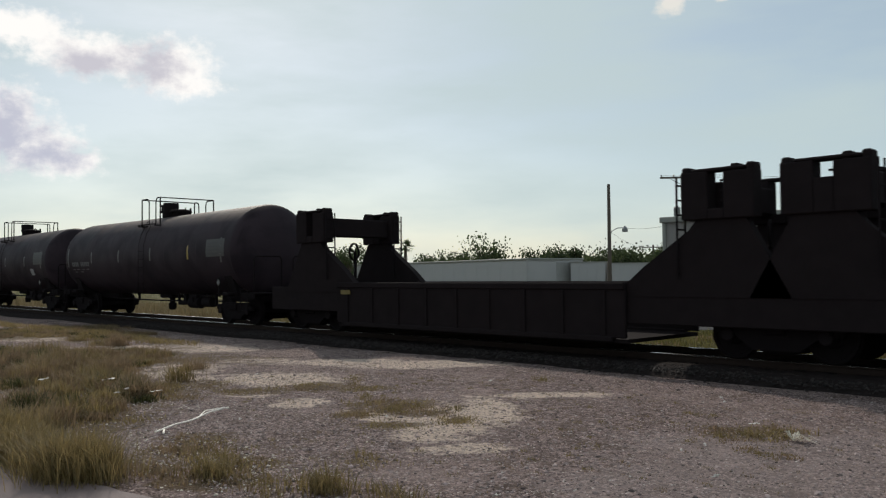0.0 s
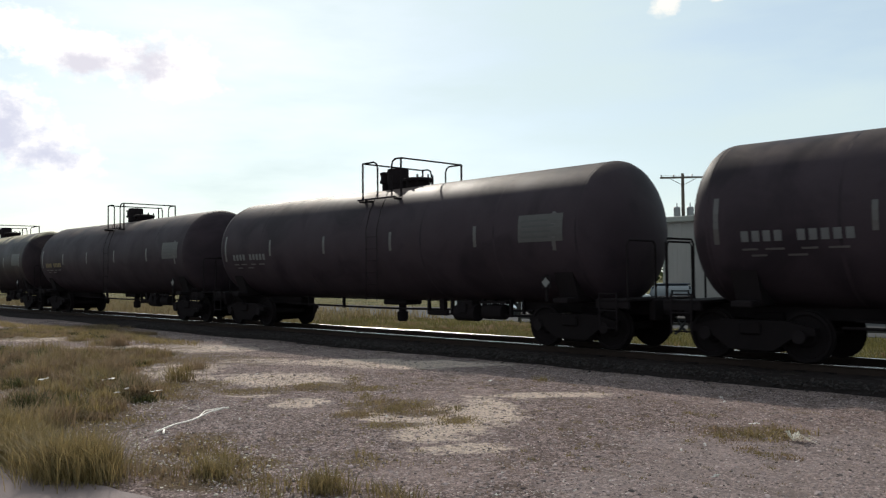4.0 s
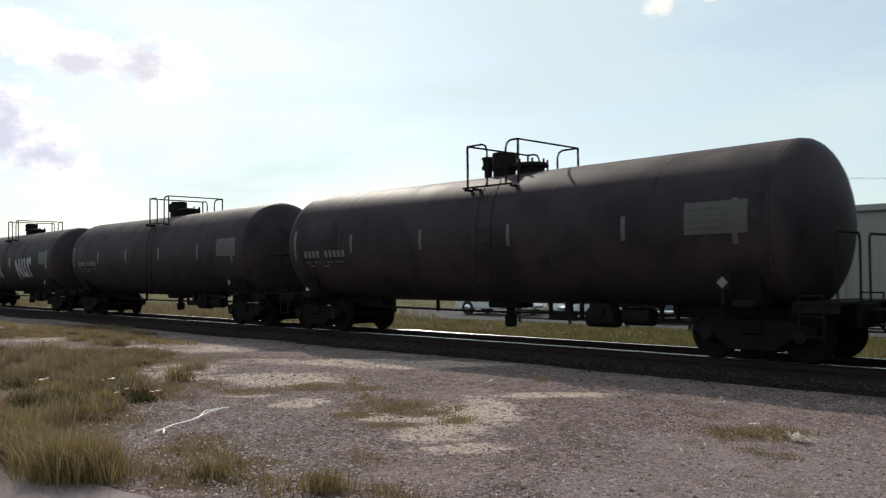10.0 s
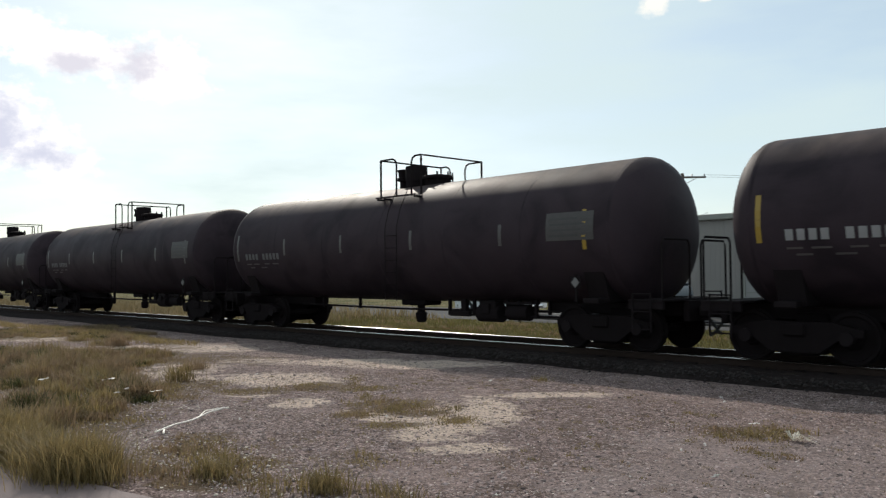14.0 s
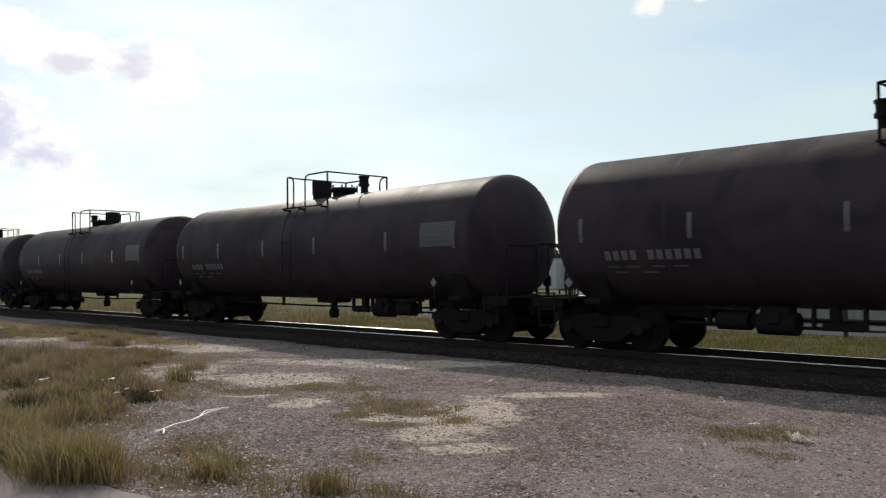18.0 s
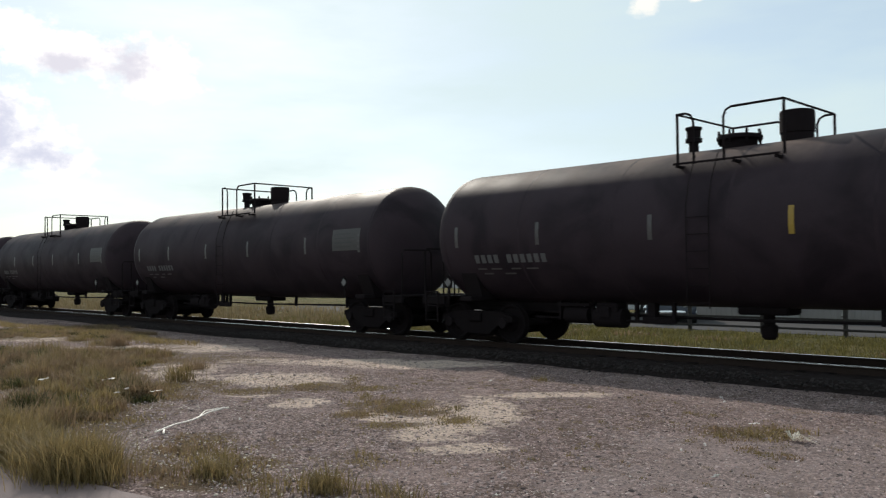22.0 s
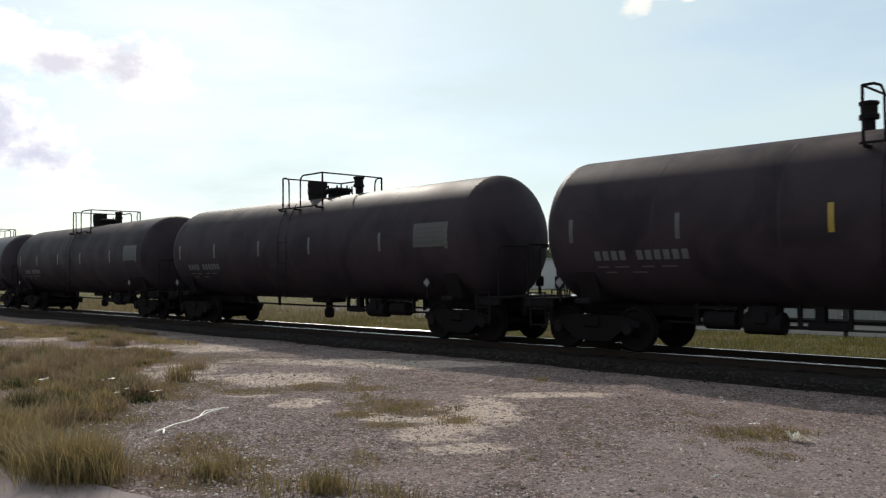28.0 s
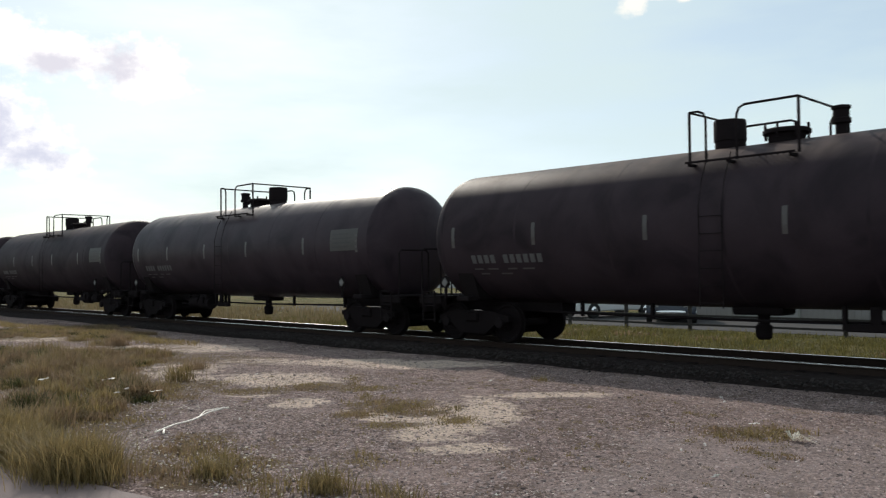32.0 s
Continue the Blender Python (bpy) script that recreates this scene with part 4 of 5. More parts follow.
# ---- concrete road edge in the foreground ----
def build_road():
    u = Vector((0.978, 0.21, 0)).normalized()
    v = Vector((-u.y, u.x, 0))
    o = Vector((-7.0, -12.56, 0))
    verts, faces = [], []
    stops = axis(((-400, -30, 30), (-30, 20, 0.25), (20, 300, 30)))
    for a in stops:
        wob = 0.10 * noise.noise((a * 0.8, 2.2, 0)) + 0.05 * noise.noise((a * 3.1, 5.2, 0)) if -30 <= a <= 20 else 0
        for b, z in ((wob, -0.06), (wob - 0.03, 0.035), (-2.0, 0.05), (-6.5, 0.06), (-6.55, -0.06)):
            p = o + u * a + v * b
            verts.append((p.x, p.y, z))
    for i in range(len(stops) - 1):
        for j in range(4):
            k = i * 5 + j
            faces.append((k, k + 1, k + 6, k + 5))
    ob = new("road", mesh_from("road", verts, faces, CONCRETE))
    tagged(ob, "pale worn concrete road with a ragged edge", "road", kind="structure")


build_road()


# ---- grass, weeds and stones ----
def blades(name, label, mat, spots, seed, width=0.010, kind="stuff"):
    """Thin bent blades round spots (x, y, spread x, spread y, turn, count, height)."""
    rng = np.random.default_rng(seed)
    P, F = [], []
    base = 0
    for x, y, sx, sy, turn, count, height in spots:
        c, s = math.cos(radians(turn)), math.sin(radians(turn))
        a, b = rng.normal(0, sx * 0.55, count), rng.normal(0, sy * 0.55, count)
        px, py = x + a * c - b * s, y + a * s + b * c
        h = height * rng.uniform(0.35, 1.15, count)
        ang, lean = rng.uniform(0, 2 * np.pi, count), rng.uniform(0.1, 1.3, count) * h
        w = width * rng.uniform(0.6, 1.5, count)
        dx, dy = np.cos(ang), np.sin(ang)
        fx, fy = -dy * w, dx * w
        z0 = np.array([hump(float(u), float(v)) for u, v in zip(px, py)]) - 0.01
        rows = [(px - fx, py - fy, z0), (px + fx, py + fy, z0),
                (px + dx * lean * 0.35 - fx * 0.8, py + dy * lean * 0.35 - fy * 0.8, z0 + h * 0.6), (px + dx * lean * 0.35 + fx * 0.8, py + dy * lean * 0.35 + fy * 0.8, z0 + h * 0.6),
                (px + dx * lean, py + dy * lean, z0 + h)]
        V = np.stack([np.stack(r, 1) for r in rows], 1).reshape(-1, 3)
        P.append(V)
        k = base + 5 * np.arange(count)
        F += [(int(i), int(i) + 1, int(i) + 3, int(i) + 2) for i in k] + [(int(i) + 2, int(i) + 3, int(i) + 4) for i in k]
        base += 5 * count
    ob = new(name, mesh_from(name, np.concatenate(P).tolist(), F, mat))
    return tagged(ob, label, "grass", kind=kind)


rg = random.Random(12)
tall = [(rg.uniform(-16, -8.05), 0, 0.45, 0.30, 12, 1100, rg.uniform(0.26, 0.46)) for _ in range(56)]
tall = [(x, -12.62 + 0.215 * (x + 7.0) + rg.uniform(0.0, 1.0) * (0.3 + 0.17 * max(0.0, -8.3 - x)), a, b, t, n, h) for x, _, a, b, t, n, h in tall]
mid, brown, dark = [], [], []
for x, y, a, c, h in WEEDS:
    for _ in range(int(6 + (9 if h < 0.09 else 32) * a * c)):
        u, w = rg.uniform(-1, 1) * a, rg.uniform(-1, 1) * c
        if (u / a) ** 2 + (w / c) ** 2 > 1.1:
            continue
        tall_one = h > 0.09
        k = rg.choice((0.35, 0.6, 1.0, 1.5)) if tall_one else rg.uniform(0.5, 1.3)
        spot = (x + 0.69 * u - 0.72 * w, y + 0.72 * u + 0.69 * w, 0.20 if tall_one else 0.30, 0.20 if tall_one else 0.30, 46, int(60 + 600 * min(h, 0.16)), h * k)
        (brown if rg.random() < 0.5 else dark if tall_one and rg.random() < 0.35 else mid).append(spot)
far_strip = [(x, -4.6 + rg.uniform(-0.5, 0.5), 1.2, 0.4, -3, 300, 0.13) for x in np.arange(-62, -22, 0.9)]
blades("tall_grass", "tall green and tan grass along the road edge", GRASS, tall, 1, 0.0032)
blades("rough_grass", "patchy mixed grass in the gravel yard", GRASS, mid + far_strip, 2, 0.006)
dark += [(-20.6 + rg.gauss(0, 0.9), -9.5 + rg.gauss(0, 0.35), 0.25, 0.25, 0, 220, rg.uniform(0.15, 0.32)) for _ in range(16)]
blades("dark_weeds", "dark green weeds in the rough grass", GRASS_DARK, dark, 14, 0.006)
dark += [(-10.2, -3.1, 0.25, 0.12, 0, 160, 0.16), (-12.2, -2.9, 0.3, 0.12, 0, 140, 0.14), (-8.7, -3.0, 0.2, 0.12, 0, 90, 0.10), (-15.0, -3.1, 0.3, 0.15, 0, 110, 0.12), (-6.6, -3.3, 0.2, 0.1, 0, 60, 0.10)]
brush = []
for _ in range(110):
    k = rg.random()
    brush.append((-23.5 + 9.6 * k + rg.gauss(0, 0.5), -8.3 - 2.2 * k + rg.gauss(0, 0.8), 0.28, 0.28, 0, 260, rg.choice((0.10, 0.16, 0.24, 0.42)) * rg.uniform(0.8, 1.1)))
blades("brown_brush", "dense brown roadside brush beyond the tall grass", GRASS_BROWN, brush[::2], 31, 0.0045)
blades("olive_brush", "dense olive roadside brush beyond the tall grass", GRASS_WEED, brush[1::2], 32, 0.0045)
flat_weed = [(-4.45 + rg.gauss(0, 0.22), -6.62 + rg.gauss(0, 0.22), 0.16, 0.12, 46, 26, rg.uniform(0.02, 0.05)) for _ in range(12)]
flat_weed += [(-4.05 + rg.gauss(0, 0.12), -7.15 + rg.gauss(0, 0.08), 0.14, 0.08, 46, 50, rg.uniform(0.03, 0.06)) for _ in range(5)]
blades("flat_weeds", "low flat brown weeds on the gravel", GRASS_BROWN, flat_weed[::2], 33, 0.007)
blades("flat_weeds", "low flat olive weeds on the gravel", GRASS_WEED, flat_weed[1::2], 34, 0.007)
blades("brown_weeds", "low brown weeds among the gravel and sand", GRASS_BROWN, brown, 9, 0.006)
blades("dry_yard_grass", "dry straw-coloured grass in the gravel yard", GRASS_DRY, brown[::4] + [(x - 0.2, y + 0.15, 0.5, 0.3, 0, 120, 0.40) for x, y, *_ in tall[::3]], 3, 0.005)
tufts = ((-7.32, -11.75, 0.24, 0.17, 0, 360, 0.20), (-6.13, -11.30, 0.26, 0.17, 0, 400, 0.23), (-5.55, -11.0, 0.45, 0.2, 0, 260, 0.13), (-6.5, -11.6, 0.5, 0.2, -30, 260, 0.10),
         (-7.9, -11.3, 0.45, 0.18, -30, 150, 0.14), (-4.57, -6.36, 0.22, 0.12, -30, 110, 0.09), (-4.75, -6.7, 0.15, 0.1, -30, 60, 0.07), (-3.95, -7.35, 0.25, 0.1, -30, 60, 0.05),
         (-8.9, -8.15, 0.35, 0.14, -40, 200, 0.09), (-10.2, -7.6, 0.3, 0.14, -40, 150, 0.08), (-8.4, -7.4, 0.2, 0.1, -40, 80, 0.07), (-9.5, -4.2, 0.2, 0.12, 0, 90, 0.12), (-13.3, -9.3, 0.6, 0.2, -30, 220, 0.09),
         (-12.0, -6.4, 0.8, 0.15, -40, 200, 0.07), (-6.9, -10.2, 0.25, 0.1, 0, 70, 0.09), (-5.6, -5.6, 0.3, 0.1, 0, 60, 0.06))
blades("weed_tufts", "small weed tufts scattered over the gravel", GRASS_WEED, tuple(tufts) + tuple((rg.uniform(-14, -3), rg.uniform(-11, -4.2), 0.10, 0.05, -30, rg.choice((8, 14, 30)), rg.uniform(0.02, 0.045)) for _ in range(300)), 4, 0.004)
blades("brown_weed_specks", "tiny dry brown weeds scattered over the gravel", GRASS_BROWN, [(rg.uniform(-15, -1.5), rg.uniform(-11.3, -4.0), 0.12, 0.06, -30, rg.choice((8, 16, 30)), rg.uniform(0.015, 0.035)) for _ in range(420)], 24, 0.004)
verge = [(x + rg.uniform(-0.5, 0.5), y, 0.8, 0.6, 0, 110, rg.uniform(0.08, 0.20)) for x in np.arange(-32, 2, 0.6) for y in (2.9, 3.8, 4.7, 5.7, 6.6, 7.5, 8.4)]
blades("verge_grass", "yellow-green grass verge behind the track", GRASS_GREEN, verge, 5, 0.008)
dry = [(x + rg.uniform(-0.6, 0.6), y, 1.3, 0.9, 0, 70, rg.uniform(0.25, 0.7)) for x in np.arange(-75, -26, 1.4) for y in (3.2, 5.0, 7.2, 9.5)]
blades("verge_weeds", "brown weeds in the verge behind the track", GRASS_BROWN, [(rg.uniform(-32, 0), rg.uniform(2.4, 8.6), 0.7, 0.35, 0, 90, rg.uniform(0.08, 0.2)) for _ in range(55)], 15, 0.012)
blades("dry_tall_grass", "tall dry tan grass beyond the track", GRASS_DRY, dry, 6, 0.014)


def pebbles(name, label, mat, n, seed, zone, size):
    """Loose angular stones lying on the yard."""
    rng = random.Random(seed)
    shape = [(1, 0, 0), (-0.5, 0.87, 0), (-0.5, -0.87, 0), (0.35, 0.5, 0.75), (-0.6, 0.1, 0.7), (0.3, -0.5, 0.6)]
    tri = [(0, 1, 3), (1, 4, 3), (1, 2, 4), (2, 5, 4), (2, 0, 5), (0, 3, 5), (3, 4, 5)]
    v, f = [], []
    for _ in range(n):
        x, y = zone(rng)
        r = size * rng.uniform(0.4, 1.4) ** 2
        a = rng.uniform(0, 6.28)
        c, s, q = math.cos(a) * r, math.sin(a) * r, rng.uniform(0.5, 1.1) * r
        k, z = len(v), hump(x, y) - 0.3 * r
        v += [(x + c * i - s * j, y + s * i + c * j, z + q * h) for i, j, h in shape]
        f += [(k + i, k + j, k + h) for i, j, h in tri]
    ob = new(name, mesh_from(name, v, f, mat))
    return tagged(ob, label, "gravel", kind="stuff")


def stone_material(name, lo, hi):
    m = leafy(name, lo, hi, 0.9)
    n, l = m.node_tree.nodes, m.node_tree.links
    l.new(n["Principled BSDF"].outputs[0], n["Material Output"].inputs["Surface"])
    return m


GRIT = stone_material("grey_grit", (0.07, 0.052, 0.05), (0.48, 0.37, 0.355))
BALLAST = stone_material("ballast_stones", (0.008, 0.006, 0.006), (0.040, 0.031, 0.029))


def yard(rng):
    """More stones close by, as seen from the road."""
    y = -12.0 + 9.5 * rng.random() ** 1.2
    return rng.uniform(-3 - (y + 15.7) * 2.4, 0.5 - 0.35 * (y + 15.7)), y


pebbles("loose_gravel", "loose grey gravel stones on the yard", GRIT, 60000, 7, yard, 0.013)
pebbles("coarse_gravel", "coarser grey stones among the gravel", GRIT, 5000, 27, yard, 0.024)
pebbles("pale_chips", "bright pale stone chips on the yard", LITTER, 1300, 17, yard, 0.009)
# dead leaf bits, their bright colour standing in for sun glints
pebbles("leaf_litter", "bits of dead leaf coloured pale as glints among the roadside weeds", STRAW, 1300, 19, lambda r: (-8.0 + r.gauss(0, 1.4), -11.5 + r.gauss(0, 0.45)) if r.random() < 0.6 else (-12.6 + r.gauss(0, 1.6), -10.0 + r.gauss(0, 0.6)), 0.014)
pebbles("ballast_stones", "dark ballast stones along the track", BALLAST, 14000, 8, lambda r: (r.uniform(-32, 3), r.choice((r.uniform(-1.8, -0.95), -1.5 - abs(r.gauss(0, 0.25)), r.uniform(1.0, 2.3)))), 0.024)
for ob in [o for o in scene.objects if o.name == "ballast_stones"]:
    for w in ob.data.vertices:
        y = abs(w.co.y)
        w.co.z += 0.17 if y < 1.4 else 0.17 * max(0.0, 1 - (y - 1.4) / 0.8)


def stick(label, pts, r):
    bm = pipe(bmesh.new(), pts, r, 6)
    ob = new("stick", to_mesh("stick", bm, DEAD_WOOD, 40))
    tagged(ob, label, "stick", "dry debris on the gravel")


stick("long bleached dry stick lying on gravel", [(-9.72, -11.2, 0.03), (-9.95, -10.85, 0.045), (-10.15, -10.5, 0.035), (-10.5, -10.05, 0.05), (-10.78, -9.62, 0.03)], 0.011)
stick("forked bleached dry twig lying on gravel", [(-10.2, -10.4, 0.035), (-10.52, -10.12, 0.07), (-10.70, -9.72, 0.05)], 0.008)
stick("short bleached twig lying on gravel", [(-9.6, -11.15, 0.025), (-9.8, -11.05, 0.03)], 0.012)


def scrap(label, x, y, a, b, turn, lift=0.0):
    """A crumpled flat scrap of paper or plastic, on the ground or caught in the weeds."""
    bm = bmesh.new()
    a, b = a * 0.8, b * 0.7
    g = [[bm.verts.new((a * (i / 4 - 0.5), b * (j / 3 - 0.5), 0.02 + 0.03 * noise.noise((i * 1.7 + x, j * 1.9, y)))) for i in range(5)] for j in range(4)]
    for j in range(3):
        for i in range(4):
            bm.faces.new((g[j][i], g[j][i + 1], g[j + 1][i + 1], g[j + 1][i]))
    ob = new("litter_scrap", to_mesh("litter_scrap", bm, LITTER, 60))
    ob.matrix_world = pose(x, y, hump(x, y) + 0.01 + lift, 12, -9, turn)
    tagged(ob, label, "litter", "litter on the yard")


for x, y, a, b, t in ((-20.1, -4.5, 0.20, 0.07, 10), (-6.14, -4.08, 0.05, 0.04, 40), (-5.87, -4.5, 0.04, 0.04, 0), (-9.9, -9.94, 0.05, 0.04, 60), (-14.1, -7.14, 0.07, 0.05, 70), (-4.8, -5.8, 0.16, 0.03, 20),
                      (-6.73, -11.26, 0.05, 0.03, 15), (-6.5, -11.3, 0.06, 0.03, 0), (-7.29, -11.3, 0.05, 0.03, 30), (-8.86, -11.05, 0.04, 0.03, 0), (-10.1, -4.84, 0.10, 0.04, 0), (-8.53, -8.55, 0.06, 0.04, 30),
                      (-5.54, -11.25, 0.05, 0.03, 50), (-4.82, -10.46, 0.09, 0.03, 40), (-4.66, -7.77, 0.06, 0.03, 120), (-4.64, -7.31, 0.08, 0.03, 130), (-3.84, -8.57, 0.12, 0.02, 35), (-10.58, -11.43, 0.05, 0.03, 0)):
    scrap("small white crumpled scrap lying on the gravel", x, y, a, b, t)
for x, y, a, b, t in ((-13.96, -11.09, 0.24, 0.07, 45), (-13.31, -10.31, 0.24, 0.06, 50), (-11.4, -10.4, 0.20, 0.05, 45), (-11.89, -10.62, 0.08, 0.04, 60), (-11.54, -10.91, 0.09, 0.04, 40)):
    scrap("pale strip of litter caught in the roadside weeds", x, y, a, b, t, 0.25)


def dry_plant(x, y):
    """A flattened weed with pale dry leaves."""
    rng = random.Random(21)
    root = thing("dry_weed", "flattened weed with pale bleached leaves on gravel", "weed", at=pose(x, y, hump(x, y)))
    for k in range(34):
        a, l = rng.uniform(-0.6, 2.6), rng.uniform(0.10, 0.34)
        bm = bmesh.new()
        h = rng.uniform(0.03, 0.12)
        p = [(0, 0, 0.02), (0.5 * l, 0.008, h), (0.5 * l, -0.008, h), (l, 0, h * 0.4)]
        v = [bm.verts.new(q) for q in p]
        bm.faces.new((v[0], v[1], v[2]))
        bm.faces.new((v[1], v[3], v[2]))
        part("leaf", bm, STRAW, root, at=pose(0, 0, 0, 0, 0, math.degrees(a)))


dry_plant(-4.05, -6.42)

# ---- beyond the track: fence, lot, parked cars ----
lot = new("lot", to_mesh("lot", box(bmesh.new(), -45, 60, 9.6, 17.9, -0.1, 0.012), ASPHALT))
tagged(lot, "grey asphalt lot behind the fence", "parking lot", kind="structure")


FENCE_RAILS = (0.21, 0.50, 0.95)


def build_fence():
    root = thing("fence", "low dark three-rail timber fence beside the verge", "fence", at=pose(0, 9.1, 0))
    x0, k, step = -21.5, 18, 2.45
    for i in range(k):
        part("post", shared("fence_post", lambda bm: box(bm, -0.05, 0.05, -0.06, 0.06, -0.2, 1.12, 0.012), FENCE), FENCE, root, at=pose(x0 + i * step, 0, 0))
    for i in range(k - 1):
        for z in (FENCE_RAILS):
            part("rail_board", shared("fence_rail", lambda bm: box(bm, 0, step, -0.10, -0.075, -0.035, 0.035, 0.006), FENCE), FENCE, root, at=pose(x0 + i * step, 0, z))


build_fence()


def parked_car(name, label, category, paint, m, length=4.6, roof=1.45, hood=0.95, van=False):
    root = thing(name, label, category, at=m)
    L, w = length / 2, 0.88
    bm = bmesh.new()
    prof = [(-L, 0.30), (-L, 0.72), (-L + 0.1, hood), (-L * 0.45, hood), (L - 0.9, hood + 0.02), (L - 0.12, hood - 0.1), (L, 0.62), (L, 0.30)]
    a, c = [bm.verts.new((x, -w, z)) for x, z in prof], [bm.verts.new((x, w, z)) for x, z in prof]
    bm.faces.new(a)
    bm.faces.new(c[::-1])
    for i in range(len(prof)):
        j = (i + 1) % len(prof)
        bm.faces.new((a[j], a[i], c[i], c[j]))
    bmesh.ops.bevel(bm, geom=list(bm.edges), offset=0.05, segments=2, affect='EDGES')
    part("body", bm, paint, root, smooth=40)
    cab = [(-L * (0.92 if van else 0.72), hood), (-L * (0.88 if van else 0.42), roof), (L * 0.22, roof), (L * 0.55, hood)]
    bm = bmesh.new()
    a, c = [bm.verts.new((x, -w * 0.82 if z > hood else -w * 0.96, z)) for x, z in cab], [bm.verts.new((x, w * 0.82 if z > hood else w * 0.96, z)) for x, z in cab]
    bm.faces.new(a)
    bm.faces.new(c[::-1])
    for i in range(4):
        j = (i + 1) % 4
        bm.faces.new((a[j], a[i], c[i], c[j]))
    bmesh.ops.bevel(bm, geom=list(bm.edges), offset=0.10, segments=4, affect='EDGES')
    part("cabin", bm, CAR_GLASS, root, "dark glazed cabin", smooth=50)
    part("roof", box(bmesh.new(), cab[1][0], cab[2][0], -w * 0.82, w * 0.82, roof - 0.03, roof + 0.03, 0.02), paint, root)
    for x in (-L * 0.62, L * 0.62):
        for y in (-w, w):
            t = part("wheel", shared("car_tyre", lambda bm: lathe(bm, [(0.20, -0.1), (0.31, -0.1), (0.33, -0.06), (0.33, 0.06), (0.31, 0.1), (0.20, 0.1)], 22, 'Y'), RUBBER, 40), RUBBER, root, at=pose(x, y * 0.92, 0.33))
            part("rim", shared("car_rim", lambda bm: lathe(bm, [(0.03, -0.16), (0.10, -0.148), (0.16, -0.118), (0.2, -0.07), (0.2, 0.07), (0.16, 0.118), (0.10, 0.148), (0.03, 0.16)], 14, 'Y'), CHROME, 40), CHROME, t)
    for y in (-0.6, 0.6):
        part("headlight", box(bmesh.new(), L - 0.06, L + 0.02, y - 0.16, y + 0.16, 0.62, 0.76, 0.02), CARD, root)
    for e in (-1, 1):
        bar = [(e * (L + 0.03 - 0.30 * (k / 6) ** 2), w * 0.97 * k / 6, 0.43) for k in range(-6, 7)]
        part("bumper", pipe(bmesh.new(), bar, 0.085, 20), CHROME, root, "bowed chrome bumper", smooth=60)
    return root


parked_car("parked_car", "white sedan parked behind the fence", "car", CAR_WHITE, pose(-21.4, 14.8, 0.012, 0, 0, -105))
parked_car("parked_car", "dark blue sedan parked behind the fence", "car", CAR_DARK, pose(-17.5, 13.6, 0.012, 0, 0, -60))
parked_car("parked_car", "white hatchback parked behind the fence", "car", CAR_WHITE, pose(-26.6, 13.6, 0.012, 0, 0, 10), 4.1)

# ---- warehouse ----
WY, WX0, WX1, WH = 18.0, -20.5, 45.0, 4.42


def build_warehouse():
    root = thing("warehouse", "long low grey metal-sided warehouse with flat roof trim", "warehouse", at=pose(0, WY, 0))
    part("wall", box(bmesh.new(), WX0, WX1, 0.05, 24, -0.2, WH - 0.1), METAL_WALL, root)
    k = int((WX1 - WX0) / 0.92)
    w = (WX1 - WX0) / k

    def sheet(bm):
        pts, x = [], 0.0
        for i in range(4):
            pts += [(x, 0.0), (x + w * 0.17, 0.0), (x + w * 0.195, -0.012), (x + w * 0.225, -0.012)]
            x += w / 4
        pts.append((w, 0.0))
        lo, hi = [bm.verts.new((a, b, 0.0)) for a, b in pts], [bm.verts.new((a, b, WH - 0.2)) for a, b in pts]
        for i in range(len(pts) - 1):
            bm.faces.new((lo[i], lo[i + 1], hi[i + 1], hi[i]))
        return bm
    for i in range(k):
        part("siding_panel", shared("siding_panel", sheet, METAL_WALL), METAL_WALL, root, at=pose(WX0 + i * w, 0.045, 0))
    part("roof_trim", box(bmesh.new(), WX0 - 0.12, WX1, -0.14, 0.3, WH - 0.24, WH + 0.02, 0.03), TRIM, root, "dull tan gutter and roof trim")
    part("roof", box(bmesh.new(), WX0 - 0.1, WX1, 0.3, 24.1, WH - 0.1, WH), TRIM, root)
    part("corner_trim", box(bmesh.new(), WX0 - 0.03, WX0 + 0.14, -0.03, 0.2, -0.1, WH - 0.24), TRIM, root)
    for x, x2, z2 in ((-16.6, -14.4, 3.1), (-10.2, -8.6, 3.3), (2.0, 5.0, 3.4)):
        d = part("dock_door", box(bmesh.new(), x, x2, -0.02, 0.04, 0.0, z2, 0.01), DOOR_GREY, root, "weathered grey dock door")
        for i in range(1, 6):
            part("door_slat", box(bmesh.new(), x + 0.05, x2 - 0.05, -0.034, -0.018, z2 * i / 6 - 0.02, z2 * i / 6 + 0.02), TRIM, d)
        part("door_frame", box(box(box(bmesh.new(), x - 0.1, x, -0.05, 0.04, 0, z2 + 0.1), x2, x2 + 0.1, -0.05, 0.04, 0, z2 + 0.1), x, x2, -0.05, 0.04, z2, z2 + 0.1), TRIM, d)
    for x in (-12.6, -2.0):
        part("downspout", pipe(bmesh.new(), [(x, -0.1, WH - 0.2), (x, -0.1, 0.3), (x, -0.25, 0.15)], 0.05), TRIM, root)


build_warehouse()


# ---- poles and wires ----
def sag(a, b, drop, k=12):
    a, b = Vector(a), Vector(b)
    return [a.lerp(b, i / k) - Vector((0, 0, drop * 4 * (i / k) * (1 - i / k))) for i in range(k + 1)]


